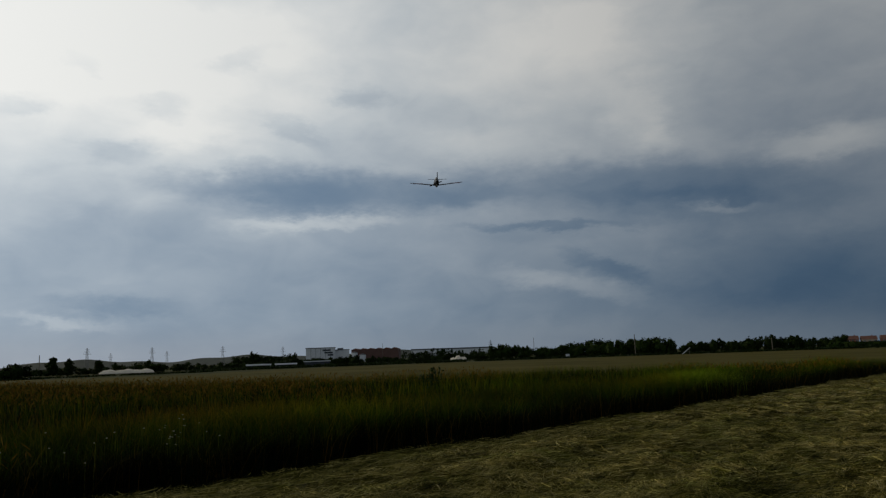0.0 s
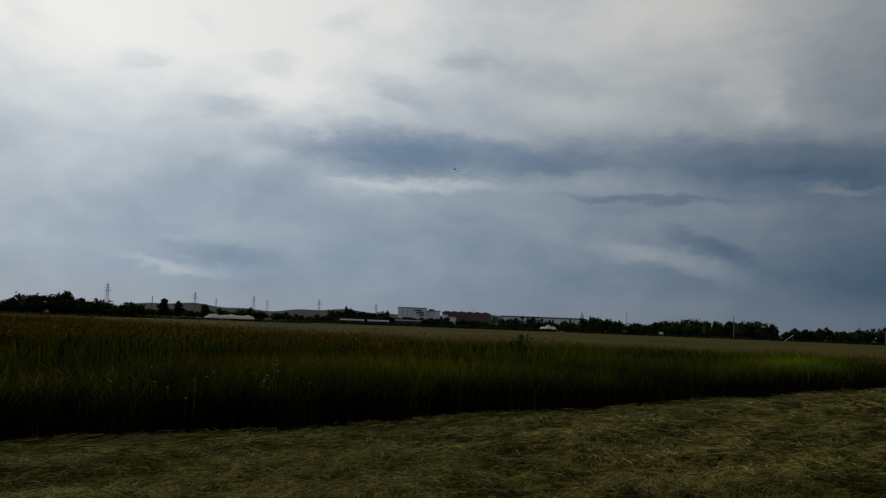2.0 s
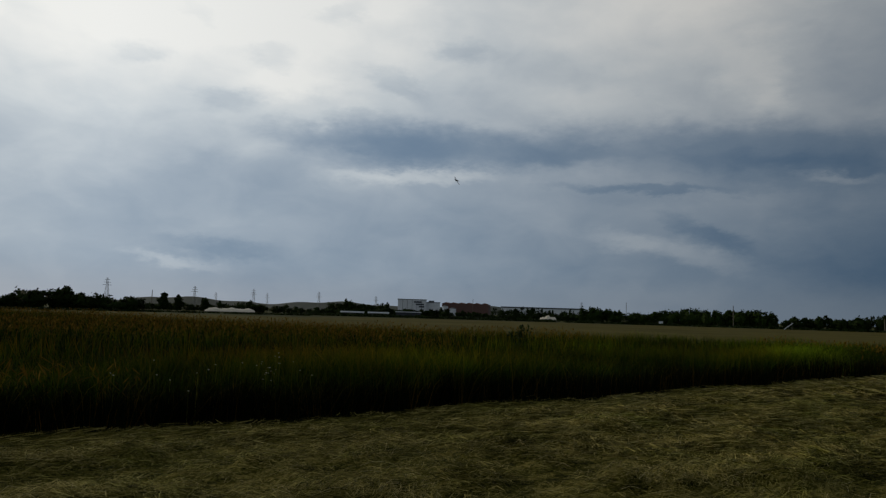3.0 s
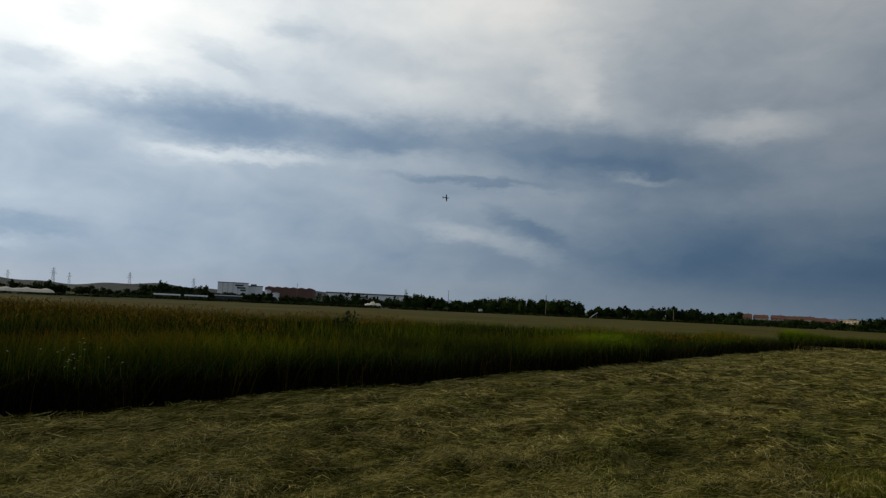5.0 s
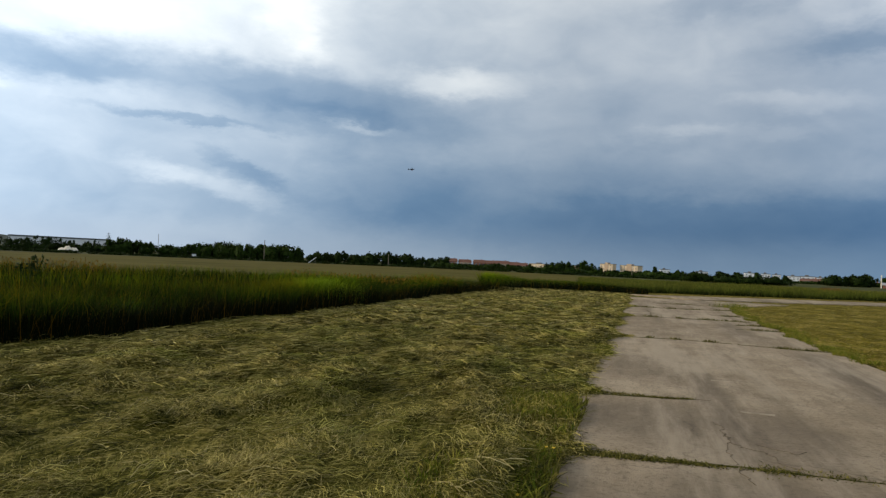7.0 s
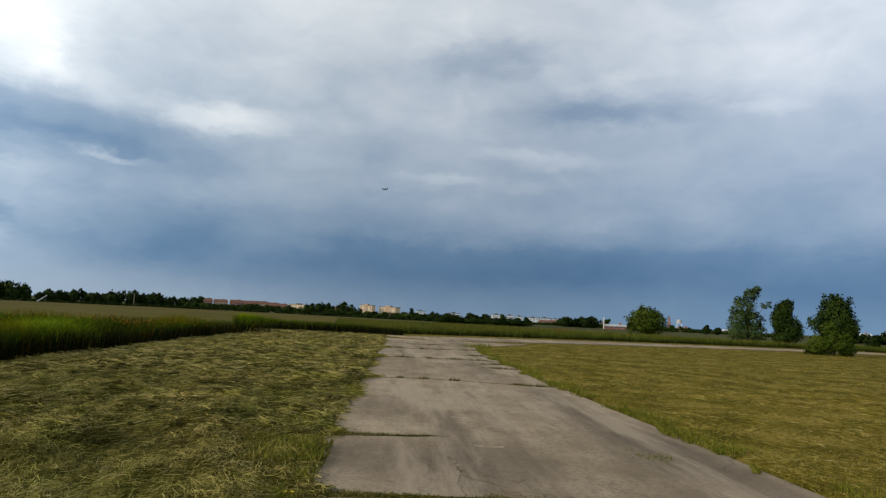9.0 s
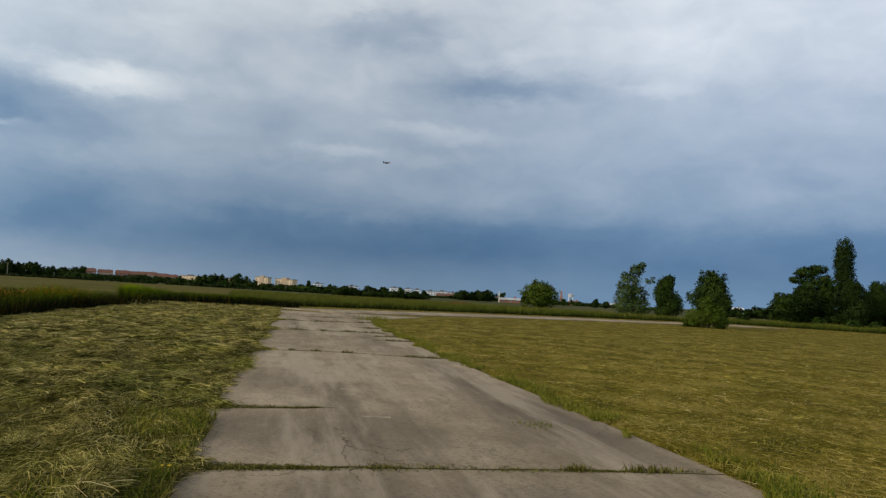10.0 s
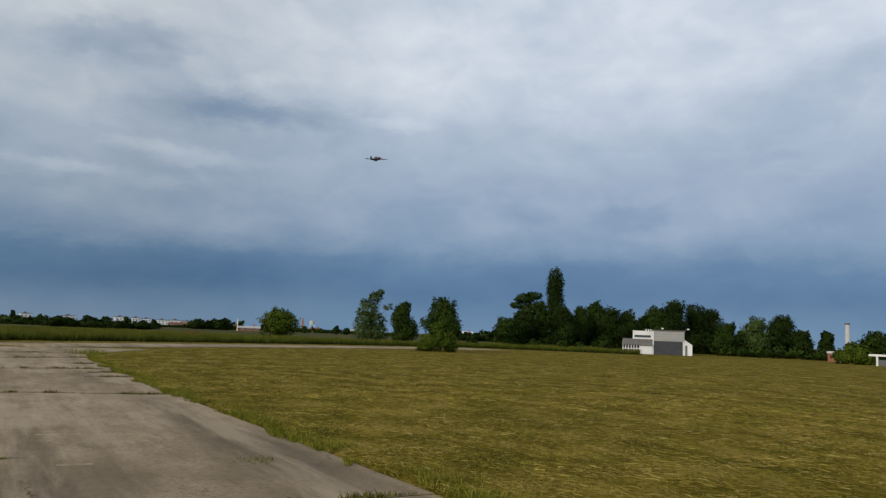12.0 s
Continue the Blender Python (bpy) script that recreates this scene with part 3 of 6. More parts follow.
def lying(name, p, size, width, mat, label, category, lift=0.03, bias=0.7, seed=3, simple=False):
    """Cut stalks lying on the turf, each bent once."""
    r = np.random.default_rng(seed)
    k = len(p)
    base = math.atan2(ALONG[1], ALONG[0])
    comb = base + 0.7 * waves(p[:, 0] * 0.8, p[:, 1] * 0.8, 71, 3) + 1.1 * waves(p[:, 0] * 4.2, p[:, 1] * 4.2, 72, 3)   # tufts lie combed one way
    turn = np.where(r.random(k) < bias, comb + r.normal(0, 0.4, k), r.uniform(0, 2 * np.pi, k))
    turn2 = turn + r.normal(0, 0.45, k)
    ln = size * r.uniform(0.5, 1.4, k)
    wd = width * r.uniform(0.6, 1.5, k)
    z = np.where(in_strip(p[:, 0], p[:, 1], 0.15), 0.002, ground_height(p[:, 0], p[:, 1]))
    up = lift * r.random(k) ** 1.5
    d1 = np.stack([np.cos(turn), np.sin(turn)], 1)
    d2 = np.stack([np.cos(turn2), np.sin(turn2)], 1)
    p0, p1 = p - d1 * ln[:, None] * 0.5, p
    p2 = p + d2 * ln[:, None] * 0.5
    tilt = r.normal(0, 0.5, k)
    verts = np.zeros((k, 6, 3))
    for i, (q, dd, h) in enumerate(((p0, d1, 0.55), (p1, (d1 + d2) / 2, 1.0), (p2, d2, 0.75))):
        side = np.stack([-dd[:, 1], dd[:, 0]], 1) * wd[:, None] * (0.5 if i == 1 else 0.3)
        zz = z + 0.006 + up * h
        verts[:, 2 * i, :2], verts[:, 2 * i + 1, :2] = q - side, q + side
        verts[:, 2 * i, 2], verts[:, 2 * i + 1, 2] = zz - wd * tilt * 0.5, zz + wd * tilt * 0.5
    o = np.arange(k)[:, None] * 6
    quads = np.concatenate([o + [0, 2, 3, 1], o + [2, 4, 5, 3]])
    if simple:
        verts, quads = verts[:, [0, 1, 4, 5]], np.arange(k)[:, None] * 4 + [0, 2, 3, 1]
    return tagged(array_mesh(name, verts.reshape(-1, 3), quads, [mat]), label, category, kind="stuff")


def standing(name, p, height, width, mat, label, category, lean=0.25, seed=4, base=None, simple=False):
    """Standing blades, each bent at mid height and drawn to a point."""
    r = np.random.default_rng(seed)
    k = len(p)
    h = height * r.uniform(0.5, 1.15, k) * (1 + (0.30 if height > 0.5 else 0.25) * waves(p[:, 0] * 0.9, p[:, 1] * 0.9, 51, 5))
    w = width * r.uniform(0.6, 1.5, k)
    turn, way = r.uniform(0, 2 * np.pi, k), r.uniform(0, 2 * np.pi, k)
    off = np.abs(r.normal(0, lean, k)) * h
    side = np.stack([np.cos(turn), np.sin(turn)], 1) * w[:, None] * 0.5
    go = np.stack([np.cos(way), np.sin(way)], 1) * off[:, None]
    z = ground_height(p[:, 0], p[:, 1]) - 0.02 if base is None else np.full(k, base)
    verts = np.zeros((k, 5, 3))
    verts[:, 0, :2], verts[:, 1, :2] = p - side, p + side
    verts[:, 2, :2], verts[:, 3, :2] = p + go * 0.35 - side * 0.8, p + go * 0.35 + side * 0.8
    verts[:, 4, :2] = p + go
    verts[:, :2, 2] = z[:, None]
    verts[:, 2:4, 2] = (z + h * 0.6)[:, None]
    verts[:, 4, 2] = z + h
    if simple:
        return tagged(array_mesh(name, verts[:, [0, 1, 4]].reshape(-1, 3), None, [mat], np.arange(3 * k).reshape(-1, 3)), label, category, kind="stuff")
    o = np.arange(k)[:, None] * 5
    return tagged(array_mesh(name, verts.reshape(-1, 3), o + [0, 1, 3, 2], [mat], o + [2, 3, 4]), label, category, kind="stuff")


def mown(x, y):
    return ~in_strip(x, y, -0.05) & ~in_tall(x, y, 0.1) & ~in_band(x, y)


def verge(s):
    """Where the hay ends on the slabs: a ragged line that creeps in along the joints."""
    creep = sum(a * np.exp(-((s - c) / w) ** 2) for c, w, a in ((6.9, 0.28, 0.28), (10.1, 0.35, 0.30), (19.2, 0.5, 0.25), (28.5, 0.6, 0.4), (36.3, 0.8, 0.5)))
    return -0.88 + 0.19 * waves(s * 1.7, 0 * s, 19, 4) + 0.07 * waves(s * 9.0, 0 * s, 20, 3) + creep


def mown_left(x, y):
    s, n = sn(x, y)
    return ~in_tall(x, y, 0.1) & ~in_band(x, y) & (n < verge(s)) & ~((x > 38) & in_strip(x, y))


def mown_right(x, y):
    return mown(x, y) & (sn(x, y)[1] > 0)


def heaped(inside, r):
    """More hay where the swathes are raised."""
    def test(x, y):
        return inside(x, y) & (r.random(len(x)) < 0.10 + 12 * np.maximum(0, ground_height(x, y) - 0.025))
    return test


p = polar_scatter(heaped(mown_left, np.random.default_rng(2)), 90000, 2.6, 11, -60, 48, 1.0, 21)
lying("hay_near", p, 0.16, 0.0029, HAY, "loose cut hay strewn over mown turf", "hay", 0.10, 0.75, 21)
p = polar_scatter(heaped(mown_left, np.random.default_rng(12)), 120000, 9, 24, -60, 48, 0.9, 29)
lying("hay_middle", p, 0.22, 0.0060, HAY, "loose cut hay strewn over mown turf", "hay", 0.11, 0.75, 29, simple=True)
p = polar_scatter(heaped(mown_left, np.random.default_rng(5)), 9000, 2.6, 30, -60, 48, 0.9, 27)
lying("straw", p, 0.22, 0.0026, STRAW, "pale dry stalks lying on the hay", "straw", 0.12, 0.6, 27)
p = polar_scatter(heaped(mown_left, np.random.default_rng(3)), 95000, 18, 60, -60, 48, 0.8, 22)
lying("hay_far", p, 0.34, 0.012, HAY, "loose cut hay in swathes beside the strip", "hay", 0.11, 0.8, 22, simple=True)
p = polar_scatter(heaped(mown_left, np.random.default_rng(15)), 12000, 18, 60, -60, 48, 0.8, 30)
lying("straw_far", p, 0.36, 0.009, STRAW, "pale dry stalks on the far swathes", "straw", 0.12, 0.7, 30, simple=True)
p = polar_scatter(mown_right, 80000, 4, 24, -125, -45, 0.9, 23)
lying("clippings_near", p, 0.12, 0.0038, TURF, "short clippings on the mown lawn", "grass clippings", 0.05, 0.65, 23, simple=True)
p = polar_scatter(mown_right, 80000, 18, 100, -125, -45, 0.8, 24)
lying("clippings_far", p, 0.18, 0.0075, TURF, "dry clippings on the mown lawn", "grass clippings", 0.05, 0.25, 24, simple=True)
p = polar_scatter(heaped(mown_right, np.random.default_rng(6)), 7000, 4, 45, -125, -45, 0.9, 28)
lying("straw_lawn", p, 0.17, 0.0034, STRAW, "pale dry stalks strewn over the lawn", "straw", 0.05, 0.6, 28)
p = polar_scatter(mown_right, 100000, 3, 45, -125, -45, 0.8, 25)
standing("lawn_blades", p, 0.060, 0.008, TURF, "short yellow-green lawn blades", "lawn", 0.7, 25, simple=True)
p = polar_scatter(mown_left, 60000, 2.6, 30, -60, 48, 0.8, 26)
standing("stubble_blades", p, 0.06, 0.007, STUBBLE, "short stubble between the hay", "stubble", 0.7, 26, simple=True)


def front(x, y):
    s, n = sn(x, y)
    return in_tall(x, y) & (n > -14)


def rear(x, y):
    s, n = sn(x, y)
    return in_tall(x, y) & (n <= -13.5)


p = polar_scatter(front, 105000, 7, 60, -36, 62, 0.8, 31)
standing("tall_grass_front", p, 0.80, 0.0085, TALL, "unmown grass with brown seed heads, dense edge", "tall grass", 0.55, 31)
p = polar_scatter(rear, 150000, 12, 110, -34, 62, 1.0, 32)
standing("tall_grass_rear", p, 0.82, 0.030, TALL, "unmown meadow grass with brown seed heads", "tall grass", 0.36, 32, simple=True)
p = polar_scatter(in_tall, 42000, 8, 110, -36, 62, 0.9, 34)


g = np.random.default_rng(36)
q = np.stack(xy(24.4 + g.normal(0, 1.0, 3000), -11.2 + g.normal(0, 0.6, 3000)), 1)
q = q[front(q[:, 0], q[:, 1])]
standing("lush_weeds", q, 0.80, 0.011, LUSH, "bright yellow-green weeds among the unmown grass", "weeds", 0.6, 36)


def seed_heads(p, label):
    """Loose brown panicles carried at the height of the grass tops."""
    r = np.random.default_rng(35)
    k = len(p)
    d = np.hypot(p[:, 0], p[:, 1])
    z = 0.80 * r.uniform(0.55, 1.1, k) * (1 + 0.30 * waves(p[:, 0] * 0.9, p[:, 1] * 0.9, 51, 5))
    w, h = 0.006 + 0.0005 * d, 0.07 * r.uniform(0.5, 1.4, k)
    a = r.uniform(0, 2 * np.pi, k)
    side = np.stack([np.cos(a) * w, np.sin(a) * w, np.zeros(k)], 1)
    lean = np.stack([r.normal(0, 0.05, k), r.normal(0, 0.05, k), h], 1)
    c = np.stack([p[:, 0], p[:, 1], z], 1)
    verts = np.stack([c - lean, c + side, c + lean, c - side], 1).reshape(-1, 3)
    return tagged(array_mesh("seed_heads", verts, np.arange(4 * k).reshape(-1, 4), [HEADS]), label, "seed heads", kind="stuff")


seed_heads(p[waves(p[:, 0] * 0.16, p[:, 1] * 0.16, 61, 3) + 0.02 * p[:, 0] < 0.12], "brown seed heads over the unmown grass")
p = polar_scatter(in_band, 140000, 50, 185, -125, -34, 1.1, 33)
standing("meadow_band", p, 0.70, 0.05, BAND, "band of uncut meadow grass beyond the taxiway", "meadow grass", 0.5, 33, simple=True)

g = np.random.default_rng(37)
a, d = np.radians(g.uniform(-46, -33.5, 9000)), 60 + g.normal(0, 1.6, 9000)
q = np.stack([-d * np.sin(a), d * np.cos(a)], 1)
p0 = spot(-58.1, 100)
standing("sorrel_patch", np.stack([p0.x + g.normal(0, 0.9, 400), p0.y + g.normal(0, 0.5, 400)], 1), 0.85, 0.05, SORREL, "small patch of rust-red sorrel in the meadow", "sorrel", 0.4, 38, base=0.0, simple=True)
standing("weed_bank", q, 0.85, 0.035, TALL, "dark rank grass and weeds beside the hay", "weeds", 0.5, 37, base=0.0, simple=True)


# ---- trees and hedges ----
def leaf_cloud(lobes, count, size, seed, shell=0.55, flat=0.0, ragged=0.30):
    """Small leaf sprays over a set of lobes (x, y, z, rx, ry, rz): one small face each."""
    r = np.random.default_rng(seed)
    lobes = np.array(lobes, dtype=float)
    area = (lobes[:, 3] * lobes[:, 5] + lobes[:, 4] * lobes[:, 5] + lobes[:, 3] * lobes[:, 4]) ** 1.0
    pick = r.choice(len(lobes), count, p=area / area.sum())
    way = r.normal(size=(count, 3))
    way /= np.linalg.norm(way, axis=1)[:, None]
    rad = shell + (1 - shell) * r.random(count) ** 0.7
    rad *= 1 + ragged * waves(way[:, 0] * 5 + pick * 1.7, way[:, 2] * 5 + way[:, 1] * 4, seed + 1, 4)
    rad *= np.where(r.random(count) < 0.10, r.uniform(1.0, 1.3, count), 1.0)   # stray sprigs
    # twigs: each spray of leaves hangs round its own tip
    tips = max(8, count // 28)
    twig = r.integers(0, tips, count)
    loose = r.random(count) < 0.35
    pick = np.where(loose, pick, pick[twig])
    way = np.where(loose[:, None], way, way[twig])
    rad = np.where(loose, rad, rad[twig])
    spread = np.where(loose, 0.0, 1.0)[:, None] * r.normal(size=(count, 3)) * lobes[pick, 3:] * (0.12, 0.12, 0.15)
    c = lobes[pick, :3] + way * (0.95 * rad[:, None]) * lobes[pick, 3:] + spread
    c[:, 2] = np.maximum(c[:, 2], 0.05)
    u = r.normal(size=(count, 3))
    u[:, 2] -= flat
    u /= np.linalg.norm(u, axis=1)[:, None]
    v = np.cross(u, r.normal(size=(count, 3)))
    v /= np.linalg.norm(v, axis=1)[:, None]
    sz = size * r.uniform(0.5, 1.35, count)[:, None]
    verts = np.stack([c - u * sz - v * sz * 0.35, c + v * sz * 0.75, c + u * sz - v * sz * 0.35], 1)
    # leaves turn their upper side out of the crown, and shade softly with it
    face = np.cross(verts[:, 1] - verts[:, 0], verts[:, 2] - verts[:, 0])
    face /= np.linalg.norm(face, axis=1)[:, None] + 1e-9
    out = way / lobes[pick, 3:]
    out /= np.linalg.norm(out, axis=1)[:, None]
    turned = np.sum(face * out, 1) < 0
    verts[turned] = verts[turned][:, [0, 2, 1]]
    face[turned] *= -1
    soft = out + 0.45 * face + 0.25 * spread / (np.linalg.norm(spread, axis=1)[:, None] + 0.2) + (0, 0, 0.15)
    soft /= np.linalg.norm(soft, axis=1)[:, None]
    return verts.reshape(-1, 3), np.arange(count * 3).reshape(-1, 3), np.repeat(soft, 3, axis=0)


def leafy(name, mat, cloud):
    verts, tris, normals = cloud
    ob = array_mesh(name, verts, None, [mat], tris, smooth=True)
    ob.data.normals_split_custom_set_from_vertices(normals.tolist())
    return ob


def crown_part(lobes, count, size, mat, parent, seed, name="crown", shell=0.5, ragged=0.30):
    ob = leafy(name, mat, leaf_cloud(lobes, count, size, seed, shell, ragged=ragged))
    ob.parent = parent
    return ob


def tree(az, d, height, lobes, label, mat, leaves=5000, size=0.28, trunk=0.22, seed=1, group="", name="tree", bare=0.25, shell=0.45, ragged=0.30):
    """A trunk that forks into limbs towards the lobes of its crown; x in the lobes is to the right as seen from the stand."""
    r = random.Random(seed)
    ob = thing(name, az, d, label, "tree", group)
    top = height * 0.72
    bm = bmesh.new()
    last, w = Vector((0, 0, -0.1)), trunk
    steps = 5
    points = [last.copy()]
    for i in range(steps):
        nxt = Vector((r.uniform(-0.12, 0.12) * (i + 1) * 0.6, r.uniform(-0.12, 0.12) * (i + 1) * 0.6, top * (i + 1) / steps))
        bar(bm, last, nxt, w, w * 0.78, 8)
        last, w = nxt, w * 0.78
        points.append(nxt.copy())
    part("trunk", bm, BARK, ob)
    for x, y, z, rx, ry, rz in lobes[:9]:
        foot = points[min(steps - 1, max(1, int(z / height * steps * 0.7)))]
        tip = Vector((x, y, z))
        mid = foot.lerp(tip, 0.5) + Vector((0, 0, 0.12 * height * 0.3))
        bm = bar(bmesh.new(), foot, mid, trunk * 0.42, trunk * 0.26, 6)
        bar(bm, mid, tip, trunk * 0.26, trunk * 0.08, 6)
        part("limb", bm, BARK, ob)
    crown_part(lobes, leaves, size, mat, ob, seed + 100, shell=shell, ragged=ragged)
    return ob


def random_lobes(r, width, z0, z1, depth, count, pinch=0.5):
    """Lobes that fill a rounded crown between two heights."""
    out = []
    for i in range(count):
        f = (i + 0.5) / count
        z = z0 + (z1 - z0) * f
        girth = width * (0.55 + 0.45 * math.sin(math.pi * min(1, f * 0.85 + 0.12))) * 0.5
        girth *= 1 - pinch * max(0, f - 0.6)
        a = r.uniform(0, 2 * math.pi)
        k = r.uniform(0.1, 0.45)
        lr = girth * r.uniform(0.62, 0.88)
        out.append((math.cos(a) * girth * k, math.sin(a) * girth * k * depth, z, lr, lr * depth, min(lr * 0.85, (z1 - z0) * 0.32)))
    out.append((0, 0, z1 - (z1 - z0) * 0.14, width * 0.2, width * 0.2, (z1 - z0) * 0.14))
    return out


def hedge(name, a0, a1, d, el0, el1, label, category, mat=None, base=0.0, leaves=5000, size=0.5, seed=1, depth=5.0, drift=0.0):
    leaves, size = int(leaves * 1.7), size * 0.8
    mat = mat or LEAF_DARK
    r = random.Random(seed)
    lobes = []
    span = abs(a1 - a0)
    count = max(6, int(span * d * 0.0175 / 2.6))
    count = min(count, 90)
    step = span * d * 0.0175 / count
    for i in range(count):
        f = (i + r.random()) / count
        dd = d + drift * f + r.uniform(-0.5, 0.5) * depth
        swell = 0.5 + 0.5 * math.sin(f * 9.0 + seed) * 0.6 + r.uniform(-0.35, 0.35)
        h = rise(el0 + (el1 - el0) * min(1, max(0, swell)), dd)
        h = max(h, base + 0.4)
        p = spot(a0 + (a1 - a0) * f, dd)
        w = max(step * r.uniform(0.7, 1.3), h * 0.22)
        lobes.append((p.x, p.y, base + (h - base) * 0.42, w, w, (h - base) * 0.5))
        if r.random() < 0.6:
            lobes.append((p.x + r.uniform(-1, 1) * w, p.y + r.uniform(-1, 1) * w, base + (h - base) * 0.75, w * 0.4, w * 0.4, (h - base) * 0.28))
    ob = leafy(name, mat, leaf_cloud(lobes, leaves, size, seed, 0.35))
    return tagged(ob, label, category, kind="stuff")


TOWN_TREES = [  # azimuth, elevation of the top, width, distance
    (-41.3, 0.62, 5.5, 330), (-40.2, 0.5, 3.4, 340), (-46.6, 0.45, 2.6, 320), (-48.2, 0.22, 3.0, 300), (-51.2, 0.28, 6.0, 260), (-52.3, 0.24, 5.0, 265), (-53.6, 0.32, 3.2, 300),
    (-55.4, 0.18, 3.0, 320), (-60.4, 0.5, 5.2, 310), (-61.5, 0.34, 3.4, 320), (-59.3, 0.24, 3.6, 320), (-63.2, 0.3, 3.0, 300), (-66.2, 0.16, 2.6, 290), (-68.6, 0.3, 2.6, 280), (-69.4, 0.14, 3.0, 285)]


def grow_trees():
    r = random.Random(5)
    # the group of three by the meadow
    d = 115.0
    tree(-71.4, d, rise(3.3, d), [(-1.2, 0, 1.6, 1.9, 1.5, 1.5), (0.9, 0.2, 1.5, 1.8, 1.5, 1.4), (-1.2, 0, 3.2, 1.7, 1.5, 1.5), (0.6, 0.3, 3.3, 1.6, 1.5, 1.5), (-0.5, -0.4, 5.0, 1.5, 1.3, 1.2), (0.2, 0.2, 6.9, 1.2, 1.1, 1.0), (1.0, 0, 7.7, 0.7, 0.7, 0.6),
                                  (-1.3, 0.1, 6.0, 0.9, 0.8, 0.7), (2.2, 0, 5.4, 0.8, 0.6, 0.45), (2.7, 0.2, 5.9, 0.4, 0.4, 0.3), (-1.9, 0, 4.6, 0.8, 0.7, 0.6)],
         "slender poplar with sparse silver-green crown in the meadow", LEAF_SILVER, 11000, 0.13, 0.2, 11, "trees in the meadow")
    tree(-73.75, d, rise(2.35, d), random_lobes(r, 4.4, 0.7, rise(2.3, d), 1.0, 8), "round broadleaf tree with dark green crown", LEAF, 15000, 0.13, 0.22, 12, "trees in the meadow")
    d = 74.0
    tree(-76.75, d, rise(2.7, d), random_lobes(r, 3.8, 0.9, rise(2.6, d), 1.0, 10, 0.3) + [(-1.2, 0, 2.6, 0.9, 0.9, 0.8), (1.2, 0, 2.4, 1.0, 0.9, 0.9)],
         "dense dark broadleaf tree at the lawn's edge", LEAF, 15000, 0.11, 0.2, 13, "trees in the meadow")
    bush = thing("bush", -76.7, 71.5, "broad light green bush at the foot of a tree", "bush")
    crown_part([(-0.9, 0, 0.9, 1.1, 0.9, 0.95), (0.5, 0, 1.1, 1.2, 0.9, 1.1), (-0.1, 0.2, 1.7, 0.9, 0.8, 0.7), (1.2, 0.1, 0.6, 0.7, 0.7, 0.6), (-1.4, 0, 0.3, 0.8, 0.7, 0.3), (-0.2, 0.2, 2.3, 0.7, 0.6, 0.5)], 9000, 0.09, LEAF_MID, bush, 77, "foliage")
    part("stem", barred((0, 0, -0.1), (0.1, 0.05, 1.2), 0.09, 0.04, 6), BARK, bush)
    # the lone rounded bush tree beside the far roofs
    d = 140.0
    tree(-64.2, d, rise(1.25, d), random_lobes(r, 8.4, 0.7, rise(1.15, d), 1.0, 11, 0.2), "broad light green bush tree in the meadow", LEAF_MID, 9000, 0.18, 0.2, 14)
    # the grove with the columnar poplar
    d = 142.0
    top = rise(5.2, d)
    tree(-85.35, d, top, [(0.05 * math.sin(i * 2.1), 0, 2.0 + i * (top - 3.0) / 11, w * 0.88, w * 0.88, 1.8) for i, w in enumerate((1.3, 1.6, 1.7, 1.75, 1.8, 1.9, 1.95, 2.0, 2.0, 2.0, 1.95, 1.75))],
         "tall columnar poplar rising over a grove", LEAF_DARK, 15000, 0.15, 0.3, 15, name="poplar_tree", ragged=0.05)
    d = 134.0
    tree(-83.35, d, rise(3.6, d), [(-0.6, 0, 8.6, 1.9, 1.6, 0.9), (0.9, 0.3, 9.2, 1.5, 1.4, 0.8), (-2.0, 0.1, 7.4, 1.3, 1.2, 0.7), (1.9, 0, 7.6, 1.4, 1.2, 0.8), (0, 0, 6.6, 1.8, 1.5, 1.2), (0.3, 0.2, 4.6, 1.6, 1.5, 1.3), (-1.4, 0, 5.4, 1.3, 1.2, 1.0)],
         "spreading tree with layered airy crown above the grove", LEAF, 10000, 0.15, 0.25, 16, "trees of the grove")
    for az, top_el, w, m, k in ((-81.7, 1.35, 4.6, LEAF, 0), (-82.9, 1.9, 4.2, LEAF_DARK, 1), (-84.4, 2.3, 4.6, LEAF, 2), (-86.0, 2.5, 4.6, LEAF_DARK, 3), (-87.4, 2.35, 4.2, LEAF, 4), (-88.3, 2.75, 4.6, LEAF, 5), (-89.6, 2.4, 4.4, LEAF_DARK, 6),
                                (-90.9, 2.2, 4.4, LEAF, 7), (-92.0, 1.9, 4.0, LEAF_DARK, 8)):
        dd = 126.0 + 4 * (k % 3)
        tree(az, dd, rise(top_el, dd), random_lobes(r, w * 1.15, 0.9, rise(top_el, dd) - 0.2, 1.0, 9, 0.25), "broadleaf tree in a dense dark green grove", m, 15000, 0.15, 0.18, 30 + k, "trees of the grove")
